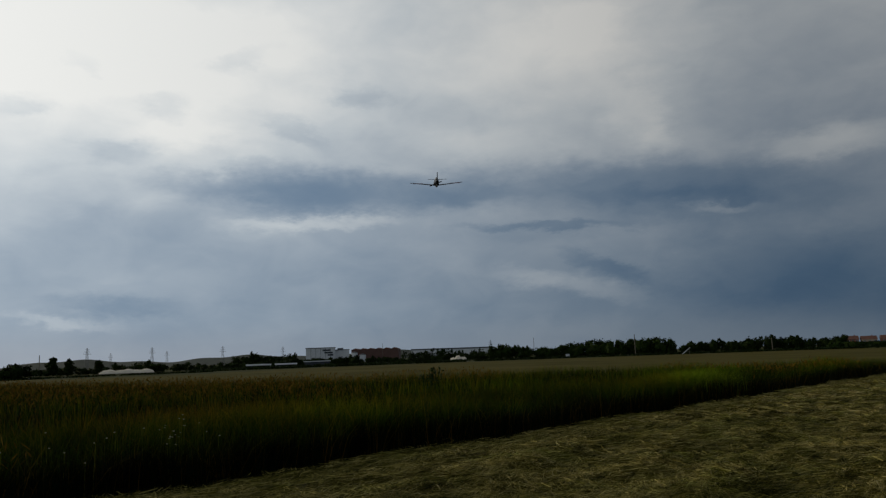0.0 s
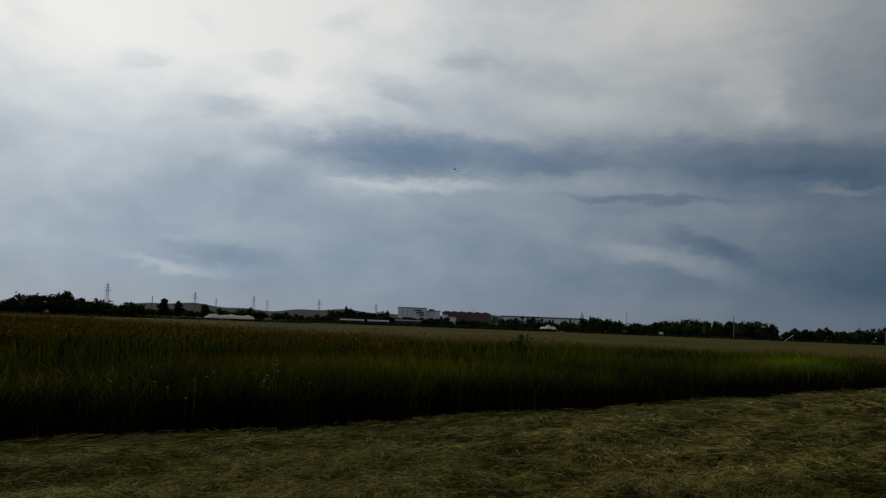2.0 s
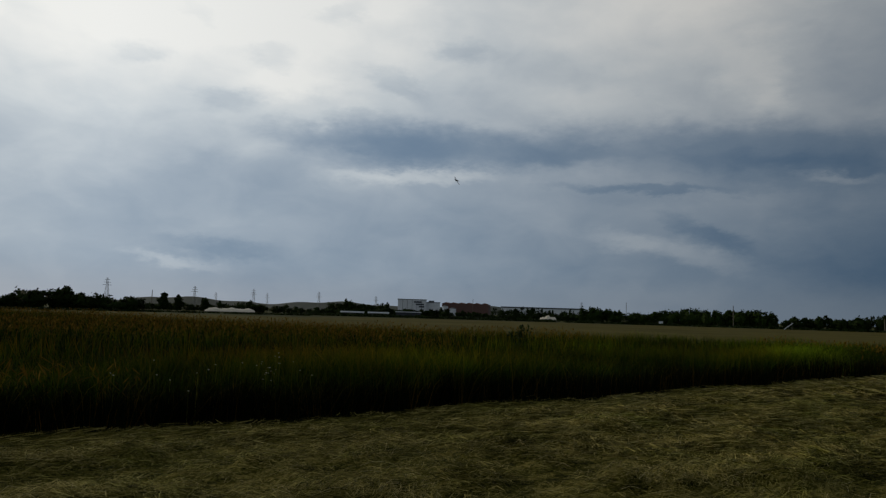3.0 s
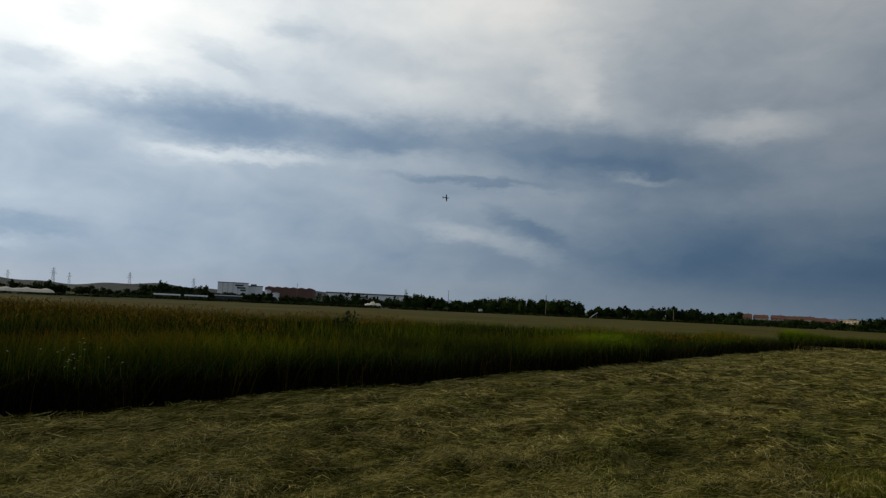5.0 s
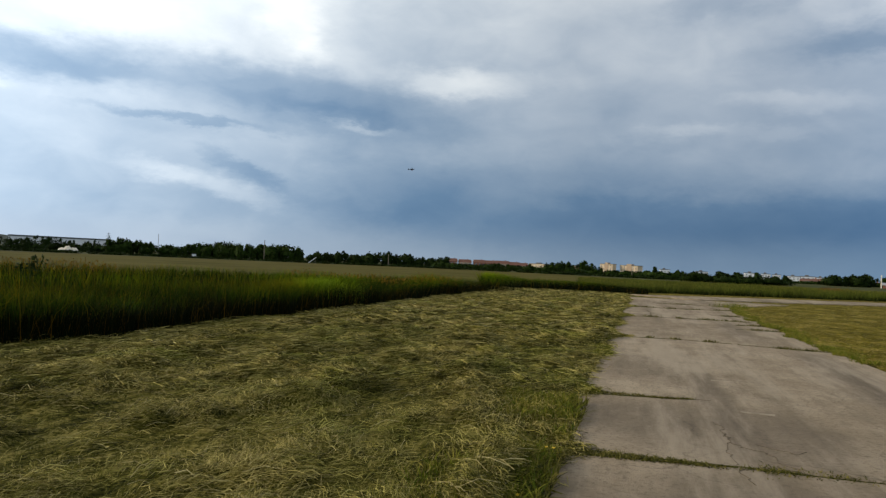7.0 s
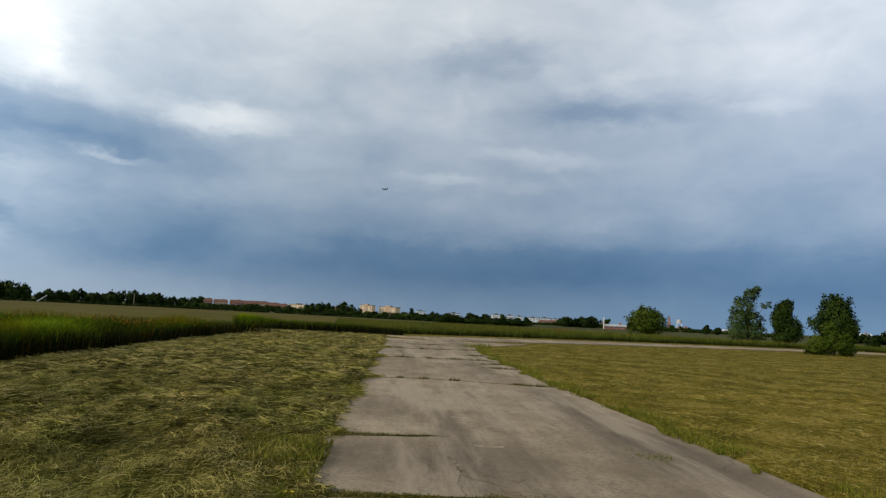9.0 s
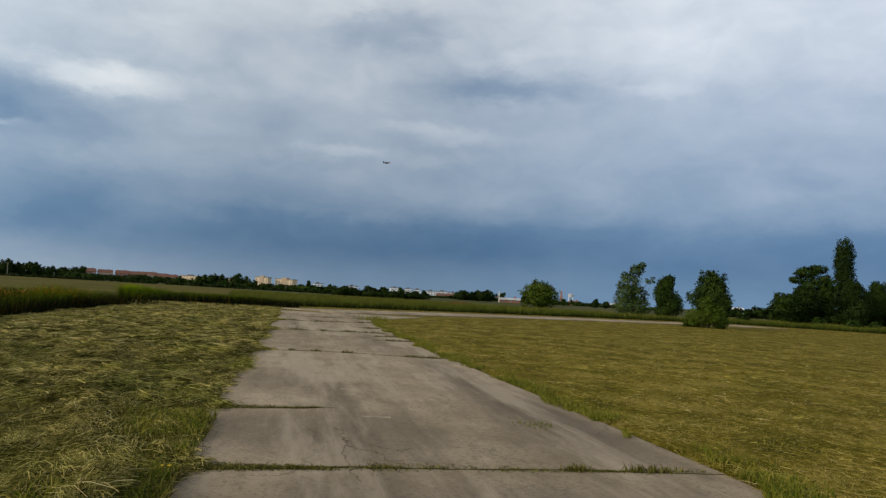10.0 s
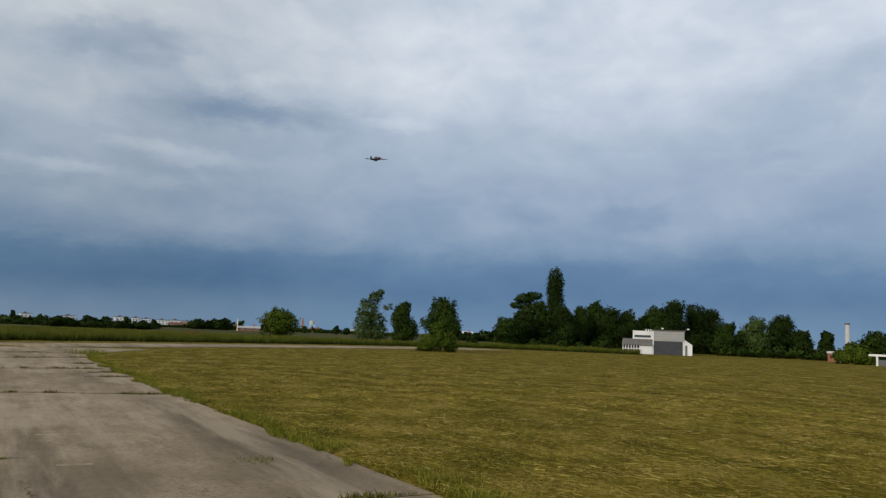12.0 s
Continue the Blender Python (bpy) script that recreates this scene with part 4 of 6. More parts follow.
    for az, top_el, w, m, k in ((-92.7, 2.6, 5.0, LEAF, 0), (-94.0, 3.0, 5.6, LEAF_DARK, 1), (-95.4, 2.7, 5.4, LEAF_DARK, 2), (-96.7, 2.5, 5.2, LEAF_DARK, 3), (-97.7, 1.5, 3.6, LEAF, 4), (-99.7, 1.8, 5.0, LEAF_SILVER, 5), (-98.7, 1.0, 3.6, LEAF, 6),
                                (-101.5, 2.05, 5.6, LEAF_DARK, 7), (-102.7, 1.1, 3.6, LEAF_DARK, 8), (-104.05, 1.15, 2.6, LEAF_DARK, 9), (-100.6, 1.2, 4.0, LEAF, 10), (-107.0, 1.1, 6.0, LEAF, 11), (-108.8, 1.3, 6.0, LEAF, 12)):
        dd = 133.0 + 5 * (k % 4)
        tree(az, dd, rise(top_el, dd), random_lobes(r, w * 1.2, 0.7, rise(top_el, dd) - 0.2, 1.0, 9, 0.25), "broadleaf tree with dense dark crown behind the sheds", m, 14000, 0.16, 0.22, 50 + k, "trees behind the sheds")
    d = 104.0
    shrub = thing("shrub", -105.7, d, "broad round shrub beside a brick hut", "shrub")
    crown_part([(-1.0, 0, 0.9, 1.2, 1.0, 1.0), (0.6, 0, 1.2, 1.3, 1.1, 1.3), (-0.2, 0, 1.9, 0.9, 0.9, 0.7), (1.5, 0, 0.7, 0.9, 0.8, 0.8)], 5000, 0.15, LEAF_MID, shrub, 90, "foliage")
    part("stem", barred((0, 0, -0.1), (0.1, 0.05, 1.2), 0.09, 0.04, 6), BARK, shrub)
    for k, (az, el, w) in enumerate(((-83.9, -0.1, 0.9), (-86.0, -0.1, 1.0), (-87.3, -0.12, 0.9), (-88.9, 0.35, 1.5), (-91.4, -0.05, 1.0), (-79.0, -0.25, 1.0))):
        dd = 116.0
        s = thing("shrub", az, dd, "low pale green shrub before the grove", "shrub", "shrubs before the grove")
        h = max(0.9, rise(el, dd))
        crown_part([(0, 0, h * 0.5, w, w * 0.8, h * 0.5), (w * 0.6, 0, h * 0.35, w * 0.6, w * 0.5, h * 0.35)], 900, 0.17, LEAF, s, 200 + k, "foliage")
        part("stem", barred((0, 0, -0.1), (0.05, 0.02, h * 0.6), 0.06, 0.03, 6), BARK, s)
    # two small trees on the western skyline
    d = 210.0
    for az, el, w in ((25.15, 0.75, 3.2), (24.2, 0.62, 2.6), (22.35, 0.5, 2.4)):
        tree(az, d, rise(el, d), random_lobes(r, w, 0.8, rise(el, d), 1.0, 7), "small dark tree on the skyline", LEAF_DARK, 1500, 0.35, 0.15, int(az * 10), "small trees on the skyline")
    # garden trees between the field and the town
    for k, (az, el, w, dd) in enumerate(TOWN_TREES):
        tree(az, dd, rise(el, dd), random_lobes(r, w, 0.6, rise(el, dd), 1.0, 7, 0.3), "dark rounded garden tree before the town", LEAF_DARK if k % 3 else LEAF, 1800, 0.32, 0.15, 300 + k, "garden trees before the town")
    # woods and hedges, from west to east
    hedge("wood_west", 37.5, 27.2, 165, 0.25, 0.95, "dark line of young trees at the field's edge", "wood", leaves=12000, size=0.4, seed=3, depth=8)
    hedge("scrub_west", 27.5, 8.0, 250, -0.05, 0.35, "dark scrub along the field's far side", "scrub", leaves=9000, size=0.5, seed=4)
    hedge("grove_west", 13.2, 9.0, 360, 0.45, 0.68, "dark grove before the hill", "grove", leaves=4500, size=0.7, seed=5)
    hedge("scrub_works", 8.6, -6.5, 300, -0.1, 0.3, "scrub in front of the works", "scrub", leaves=9000, size=0.6, seed=6)
    hedge("tree_row_works", 0.6, -5.6, 520, 0.35, 0.72, "scattered trees before a long white shed", "trees", leaves=3000, size=0.8, seed=66)
    hedge("hedge_middle", -6.0, -15.0, 280, 0.45, 0.82, "dark hedge of trees and bushes", "hedge", mat=LEAF, leaves=11000, size=0.5, seed=7)
    hedge("hedge_middle_tall", -14.0, -19.4, 275, 0.75, 0.98, "tall dense hedge", "hedge", mat=LEAF, leaves=9000, size=0.5, seed=8)
    hedge("hedge_low", -19.0, -24.5, 310, 0.30, 0.62, "low hedge with gaps", "hedge", leaves=6000, size=0.55, seed=9)
    hedge("hedge_east", -23.5, -30.6, 300, 0.35, 0.75, "dark green hedge of bushes", "hedge", leaves=9000, size=0.5, seed=10)
    hedge("scrub_town", -30.0, -50.0, 290, -0.05, 0.25, "green scrub before the town", "scrub", LEAF, leaves=12000, size=0.5, seed=11)
    hedge("trees_terrace", -30.8, -37.4, 520, -0.05, 0.24, "dark trees before the terraced houses", "trees", leaves=3500, size=0.8, seed=21)
    hedge("trees_town", -38.4, -42.6, 600, 0.30, 0.60, "dark trees between the flats", "trees", leaves=3500, size=0.9, seed=12)
    hedge("bush_dark", -49.0, -54.5, 190, 0.0, 0.25, "dense dark bushes in the meadow", "bushes", leaves=8000, size=0.35, seed=13, depth=4)
    hedge("scrub_houses", -45.0, -73.0, 360, -0.12, 0.14, "scrub and garden trees before the houses", "scrub", LEAF, leaves=14000, size=0.55, seed=14)
    hedge("trees_houses", -57.8, -60.8, 300, 0.25, 0.62, "dark garden trees by the houses", "trees", leaves=3500, size=0.5, seed=15)
    hedge("scrub_gap", -78.0, -82.0, 230, 0.15, 0.55, "low scrub in the gap between groves", "scrub", LEAF_DARK, leaves=4000, size=0.45, seed=16)
    hedge("undergrowth_grove", -81.0, -92.4, 134, 0.2, 1.3, "dark undergrowth within the grove", "undergrowth", LEAF_DARK, leaves=12000, size=0.22, seed=22, depth=5)
    hedge("undergrowth_sheds", -92.4, -98.5, 140, 0.3, 1.6, "dark undergrowth behind the hangar", "undergrowth", LEAF_DARK, leaves=8000, size=0.22, seed=23, depth=5)
    hedge("undergrowth_east", -97.0, -110.0, 128, -0.35, 0.25, "undergrowth below the trees", "undergrowth", LEAF, leaves=6000, size=0.28, seed=17)
    # the dark weedy bank that ends the stubble field
    hedge("field_bank", 16.0, -31.0, 196, -0.30, -0.20, "dark weedy bank at the end of the stubble", "bank", leaves=22000, size=0.3, seed=18, depth=1.5, drift=45)
    hedge("field_bank_east", -31.0, -56.0, 238, -0.26, -0.14, "dark weedy bank at the end of the stubble", "bank", leaves=9000, size=0.35, seed=19, depth=2, drift=-30)
    hedge("field_bank_west", 40.0, 15.0, 150, -0.52, -0.42, "dark weedy bank beside the stubble", "bank", leaves=9000, size=0.25, seed=20, depth=2, drift=30)


grow_trees()


def make_hill():
    """The low wooded hills on the western horizon."""
    bm = bmesh.new()
    d = 3200.0
    front_, crest = [], []
    for i in range(121):
        az = 34.0 - i * 0.36
        el = max(0.05, 0.47 + 0.14 * math.sin(az * 0.55 + 1.0) + 0.06 * math.sin(az * 1.7)) * min(1, max(0, (az + 10) / 8)) * min(1, max(0, (34 - az) / 8))
        front_.append(bm.verts.new(spot(az, d, -2)))
        crest.append(bm.verts.new(spot(az, d + 250, max(0.5, rise(el, d + 250)))))
    for i in range(120):
        bm.faces.new((front_[i], front_[i + 1], crest[i + 1], crest[i]))
    ob = part("hill", bm, HILL, None)
    tagged(ob, "low wooded hills on the horizon", "hill", kind="structure")


make_hill()


# ---- buildings ----
def window(parent, x, y, z, w, h, depth=0.12):
    """A window set in the camera-facing wall at y: frame and recessed pane."""
    frame_bm = bmesh.new()
    b = min(w, h) * 0.09
    box(frame_bm, x - w / 2, x + w / 2, y - depth, y + 0.02, z, z + b)
    box(frame_bm, x - w / 2, x + w / 2, y - depth, y + 0.02, z + h - b, z + h)
    box(frame_bm, x - w / 2, x - w / 2 + b, y - depth, y + 0.02, z + b, z + h - b)
    box(frame_bm, x + w / 2 - b, x + w / 2, y - depth, y + 0.02, z + b, z + h - b)
    f = part("window", frame_bm, WHITE, parent)
    part("pane", boxed(x - w / 2 + b, x + w / 2 - b, y - depth * 0.5, y + 0.01, z + b, z + h - b), GLASS, f)


def block_of_flats(az0, az1, d, el, wall, label, floors=4, turn=0.0, name="apartment_building"):
    w, h = wide(abs(az1 - az0), d), rise(el, d)
    ob = thing(name, (az0 + az1) / 2, d, label, "building", "flats of the town", turn)
    part("wall", boxed(-w / 2, w / 2, 0, w * 0.55, -0.5, h - 0.7, bevel=0.05), wall, ob)
    roof_bm = boxed(-w / 2 - 0.4, w / 2 + 0.4, -0.4, w * 0.55 + 0.4, h - 0.7, h - 0.2)
    box(roof_bm, -w * 0.2, w * 0.05, w * 0.2, w * 0.4, h - 0.2, h + 1.2)
    part("roof", roof_bm, ROOF_GREY, ob)
    if floors > 3:
        part("stair_tower", boxed(-w * 0.12, w * 0.16, -0.5, w * 0.3, -0.5, h + 1.4, bevel=0.05), TAN, ob, "tan stair tower rising over the roof")
    columns = max(3, int(w / 4.2))
    for f in range(floors):
        for c in range(columns):
            window(ob, -w / 2 + (c + 0.5) * w / columns, -0.03, 1.2 + f * (h - 2.0) / floors, 1.8, (h - 2.0) / floors * 0.5)
    return ob


def gabled_house(az, d, w, depth, eaves, ridge, wall, roof, label, turn=0.0, name="house", group="houses of the town", windows=2):
    ob = thing(name, az, d, label, "house", group, turn)
    part("wall", boxed(-w / 2, w / 2, 0, depth, -0.3, eaves), wall, ob)
    o = 0.4
    bm = bmesh.new()
    rows = []
    for x in (-w / 2 - o, w / 2 + o):
        rows.append([bm.verts.new(p) for p in ((x, -o, eaves - 0.15), (x, depth + o, eaves - 0.15), (x, depth / 2, ridge))])
    bm.faces.new(rows[0])
    bm.faces.new(rows[1][::-1])
    for i in range(3):
        j = (i + 1) % 3
        bm.faces.new((rows[0][i], rows[1][i], rows[1][j], rows[0][j]))
    bmesh.ops.recalc_face_normals(bm, faces=bm.faces)
    r = part("roof", bm, roof, ob)
    part("chimney", boxed(w * 0.2, w * 0.2 + 0.7, depth * 0.5 - 0.3, depth * 0.5 + 0.4, ridge - 1.0, ridge + 0.7), BRICK, r)
    for c in range(windows):
        window(ob, -w / 2 + (c + 0.5) * w / windows, -0.03, eaves * 0.4, 1.3, eaves * 0.4)
    return ob


def make_hangar():
    """The small hangar: a tall grey door bay with a white frame, lean-tos on both sides, a glazed porch."""
    d = 112.0
    ob = thing("hangar", -93.7, d, "small white hangar with a wide grey door and lean-tos", "hangar", turn=0.0)
    k = d * math.pi / 180
    x0, x1 = -1.03 * k, 1.08 * k
    top = rise(0.9, d)
    part("wall", boxed(x0, x1, 0.25, 7.0, -0.1, top), WHITE, ob)
    part("fascia", boxed(x0 + 0.02, x1 + 0.15, 0.0, 0.25, top * 0.57, top - 0.02, bevel=0.02), PANEL, ob, "light grey fascia panel")
    door = part("door", boxed(x0 + 0.05, x1 - 0.08, 0.1, 0.25, 0.0, top * 0.56), GREY_DARK, ob, "dark grey sliding hangar door")
    for i in range(7):
        x = x0 + 0.3 + i * (x1 - x0 - 0.6) / 6
        part("rib", boxed(x - 0.03, x + 0.03, 0.06, 0.1, 0.05, top * 0.55), GREY_DARK, door)
    part("post", boxed(x0 - 0.12, x0 + 0.05, -0.03, 0.3, -0.1, top), WHITE, ob)
    part("post", boxed(x1 - 0.08, x1 + 0.1, -0.03, 0.3, -0.1, top * 0.57), WHITE, ob)
    part("roof", boxed(x0 - 0.3, x1 + 0.25, -0.15, 7.2, top, top + 0.1), ROOF_GREY, ob)
    # left wing, set back, with the clerestory, the sloping roof and the glazed porch
    part("clerestory", boxed(x0 - 1.75 * k * 0.87, x0 - 0.12, 1.2, 6.6, top * 0.62, top - 0.05), WHITE, ob, "white clerestory wall")
    part("clerestory_window", boxed(x0 - 1.6 * k * 0.87, x0 - 0.4, 1.14, 1.2, top * 0.70, top * 0.80), GLASS, ob)
    wing = bmesh.new()
    a, b = x0 - 2.25 * k, x0 - 0.13
    ring = [[wing.verts.new((x, y, z)) for y, z in ((-0.5, top * 0.40), (1.25, top * 0.64), (1.25, top * 0.60), (-0.5, top * 0.36))] for x in (a, b)]
    for i in range(4):
        j = (i + 1) % 4
        wing.faces.new((ring[0][i], ring[0][j], ring[1][j], ring[1][i]))
    wing.faces.new(ring[0][::-1])
    wing.faces.new(ring[1])
    bmesh.ops.recalc_face_normals(wing, faces=wing.faces)
    part("porch_roof", wing, ROOF_GREY, ob, "weathered grey porch roof")
    part("side_wall", boxed(x0 - 0.95 * k, b, -0.3, 1.2, -0.1, top * 0.42), WHITE, ob)
    porch = part("porch", boxed(a + 0.1, x0 - 0.95 * k, 0.5, 1.2, -0.1, top * 0.36), GLASS, ob, "glazed porch")
    for i in range(7):
        x = a + 0.12 + i * (1.2 * k) / 6
        part("mullion", boxed(x - 0.05, x + 0.05, -0.35, -0.25, -0.1, top * 0.37), WHITE, porch)
    part("rail", boxed(a + 0.1, x0 - 0.95 * k, -0.36, -0.26, top * 0.2, top * 0.23), WHITE, porch)
    # right lean-to with its own door
    lean = bmesh.new()
    rr = x1 + 0.62 * k
    prof = ((x1 + 0.1, -0.1), (rr, -0.1), (rr, top * 0.45), (x1 + 0.1, top * 0.66))
    rows = [[lean.verts.new((x, y, z)) for x, z in prof] for y in (0.1, 5.0)]
    for i in range(4):
        j = (i + 1) % 4
        lean.faces.new((rows[0][i], rows[0][j], rows[1][j], rows[1][i]))
    lean.faces.new(rows[0][::-1])
    lean.faces.new(rows[1])
    bmesh.ops.recalc_face_normals(lean, faces=lean.faces)
    l = part("lean_to", lean, WHITE, ob, "white lean-to")
    part("side_door", boxed(x1 + 0.25, x1 + 0.55, 0.06, 0.1, 0.0, top * 0.42), GREY_STEEL, l)
    for x in (x0 + 0.5, x1 - 0.1):
        arm = part("lamp_arm", barred((x, 0.0, top + 0.05), (x + 0.7, -0.5, top + 0.32), 0.03, 0.03, 6), STEEL, ob)
        part("lamp_head", boxed(-0.16, 0.16, -0.12, 0.12, -0.06, 0.06, bevel=0.02, m=pose(x + 0.75, -0.52, top + 0.33, 25, 0, 0)), WHITE, arm, "white floodlight head")
    for i in range(3):
        part("roof_vent", barred((x0 - 1.1 + 0.35 * i, 1.6, top - 0.06), (x0 - 1.1 + 0.35 * i, 1.6, top + 0.2), 0.09, 0.12, 8), WHITE, ob, "small white roof vent")
    for z in (top * 0.66, top * 0.76, top * 0.86):
        part("panel_seam", boxed(x0 + 0.03, x1 + 0.14, -0.012, 0.0, z - 0.012, z + 0.012), GREY_STEEL, ob)


def make_pylon(az, d, el, group="power pylons on the horizon"):
    ob = thing("power_pylon", az, d, "grey lattice power pylon on the horizon", "pylon", group, 20)
    h = rise(el, d)
    w = h * 0.085
    for sx in (-1, 1):
        for sy in (-1, 1):
            part("leg", barred((sx * w, sy * w, 0), (sx * w * 0.16, sy * w * 0.16, h), 0.32, 0.2, 4), STEEL, ob)
    for i in range(6):
        z0, z1 = h * i / 7, h * (i + 1) / 7
        f0, f1 = w * (1 - 0.84 * i / 7), w * (1 - 0.84 * (i + 1) / 7)
        bm = bar(bmesh.new(), (-f0, -f0, z0), (f1, -f1, z1), 0.16, 0.16, 4)
        bar(bm, (f0, -f0, z0), (-f1, -f1, z1), 0.16, 0.16, 4)
        part("brace", bm, STEEL, ob)
    for z, l in ((0.72, 0.17), (0.82, 0.13), (0.92, 0.10)):
        part("arm", barred((-l * h, 0, z * h), (l * h, 0, z * h), 0.28, 0.28, 4), STEEL, ob)


def make_post(az, d, el, r, mat, label, name="post", category="post"):
    ob = thing(name, az, d, label, category)
    h = rise(el, d)
    part("shaft", barred((0, 0, -0.1), (0, 0, h), r, r * 0.8, 8), mat, ob)
    part("cap", barred((0, 0, h), (0, 0, h + r * 0.8), r * 1.2, r * 0.7, 8), mat, ob)
    return ob


def heap(az, d, w, h, depth, mat, label, name, seed, power=2.0):
    """A sheeted heap: a rounded, rumpled mound."""
    ob = thing(name, az, d, label, "heap")
    bm = bmesh.new()
    nx, ny = 26, 8
    grid = []
    for i in range(nx + 1):
        row = []
        for j in range(ny + 1):
            u, v = i / nx * 2 - 1, j / ny * 2 - 1
            z = h * max(0, 1 - abs(u) ** power) ** 0.6 * max(0, 1 - abs(v) ** 2) ** 0.5
            z *= 1 + 0.14 * math.sin(u * 9 + seed) + 0.08 * math.sin(u * 21 + v * 3)
            row.append(bm.verts.new((u * w / 2, v * depth / 2, z - 0.05)))
        grid.append(row)
    for i in range(nx):
        for j in range(ny):
            f = bm.faces.new((grid[i][j], grid[i + 1][j], grid[i + 1][j + 1], grid[i][j + 1]))
            f.smooth = True
    part("sheeting", bm, mat, ob)
    bm = bmesh.new()
    box(bm, -w * 0.5, w * 0.5, -depth * 0.5 - 0.1, -depth * 0.5 + 0.15, -0.05, 0.1)
    part("edge", bm, WOOD, ob)
    return ob


def make_buildings():
    make_hangar()
    heap(20.55, 232, wide(3.75, 232), 1.15, 4, TARP, "long heap under pale sheeting in the field", "covered_heap", 1, 8.0)
    heap(-3.6, 222, wide(1.5, 222), 1.75, 4, TARP, "pale rounded heap on the field bank", "covered_heap", 2, 2.0)
    # open white-roofed stalls
    d = 215.0
    for az0, az1 in ((12.4, 10.55), (10.3, 8.65)):
        w = wide(az0 - az1, d)
        ob = thing("open_shed", (az0 + az1) / 2, d, "low open shed with a white flat roof", "shed", "low sheds at the field's edge")
        h = rise(-0.07, d)
        part("roof", boxed(-w / 2, w / 2, -0.3, 3.2, h - 0.4, h), SHEET, ob, "white roof sheet")
        part("back_wall", boxed(-w / 2 + 0.2, w / 2 - 0.2, 2.6, 2.8, -0.1, h - 0.35), GREY_DARK, ob)
        for i in range(6):
            x = -w / 2 + 0.3 + i * (w - 0.6) / 5
            part("post", boxed(x - 0.07, x + 0.07, -0.15, -0.01, -0.1, h - 0.35), WHITE if i in (0, 5) else STEEL, ob)
    ob = thing("flat_roof_shed", 7.0, 240, "low shed with a pale roof among bushes", "shed")
    part("roof", boxed(-5, 3.5, 0, 4, 1.5, 1.75), WHITE, ob)
    part("wall", boxed(-4.8, 3.3, 0.3, 3.8, -0.1, 1.5), GREY_DARK, ob)
    # the works: white hall, brown hall, tanks, a long white shed
    d = 600.0
    w = wide(2.2, d)
    h = rise(0.96, d)
    ob = thing("factory_hall", 6.9, d, "large white factory hall with a banded front", "factory", turn=0)
    part("wall", boxed(-w / 2, w / 2, 0, 40, -0.5, h), WHITE, ob)
    part("roof", boxed(-w / 2 - 0.3, w / 2 + 0.3, -0.3, 40.3, h, h + 0.5), ROOF_GREY, ob)
    sign = bmesh.new()
    for i, (a, b, z) in enumerate(((1.5, 7.5, 0.80), (3.0, 9.5, 0.64), (5.5, 9.8, 0.48))):
        box(sign, a, b, -0.25, -0.05, h * z, h * (z + 0.1))
    part("front_mark", sign, GREY_DARK, ob, "dark abstract bars on the wall")
    for i in range(5):
        part("panel_joint", boxed(-w / 2 + (i + 1) * w / 6 - 0.12, -w / 2 + (i + 1) * w / 6 + 0.12, -0.08, 0.0, 0, h), GREY_STEEL, ob)
    annex = thing("factory_annex", 5.3, 605, "lower grey-white factory wing with a stepped roof", "factory")
    aw, ah = wide(1.1, 605), rise(0.86, 605)
    part("wall", boxed(-aw / 2, aw / 2, 0, 30, -0.5, ah - 1), WHITE, annex)
    part("roof", boxed(-aw / 2, aw / 2 + 0.3, -0.3, 30, ah - 1, ah - 0.4), GREY_STEEL, annex)
    part("roof_house", boxed(-aw * 0.3, aw * 0.1, 4, 12, ah - 0.4, ah + 0.8), GREY_STEEL, annex)
    for az, el, wdt, mat in ((4.35, 0.62, 5.0, WHITE), (3.75, 0.45, 5.5, WHITE)):
        ob = thing("storage_tank", az, 590, "upright storage tank beside the halls", "tank", "tanks of the works")
        hh = rise(el, 590)
        part("shell", barred((0, 3, -0.3), (0, 3, hh - 1), wdt / 2, wdt / 2, 20), mat, ob)
        part("cap", barred((0, 3, hh - 1), (0, 3, hh), wdt / 2, wdt * 0.12, 20), GREY_STEEL, ob)
    d = 640.0
    w = wide(3.6, d)
    ob = thing("brick_hall", 2.8, d, "long red-brown factory hall", "factory", turn=-6)
    h = rise(0.84, d)
    part("wall", boxed(-w / 2, w / 2, 0, 30, -0.5, h - 1.0), BROWN, ob)
    saw = bmesh.new()
    for i in range(6):
        a = -w / 2 + i * w / 6
        rows = [[saw.verts.new((x, y, z)) for x, z in ((a, h - 1.0), (a + w / 6, h - 1.0), (a + w / 12, h + 0.2))] for y in (-0.3, 30.3)]
        saw.faces.new(rows[0][::-1])
        saw.faces.new(rows[1])
        for k in range(3):
            saw.faces.new((rows[0][k], rows[0][(k + 1) % 3], rows[1][(k + 1) % 3], rows[1][k]))
    bmesh.ops.recalc_face_normals(saw, faces=saw.faces)
    part("roof", saw, TILE, ob, "red saw-tooth roof")
    d = 900.0
    w = wide(6.2, d)
    ob = thing("warehouse", -3.1, d, "long low white warehouse", "warehouse")
    h = rise(0.66, d)
    part("wall", boxed(-w / 2, w / 2, 0, 30, -0.5, h - 1.5), WHITE, ob)
    part("roof", boxed(-w / 2 - 0.5, w / 2 + 0.5, -0.5, 31, h - 1.5, h), GREY_STEEL, ob)
    for i in range(14):
        x = -w / 2 + (i + 0.5) * w / 14
        part("loading_door", boxed(x - 1.8, x + 1.8, -0.15, 0.02, 0, 4.0), GREY_STEEL, ob)
    # a tilted white board on the bank
    d = 212.0
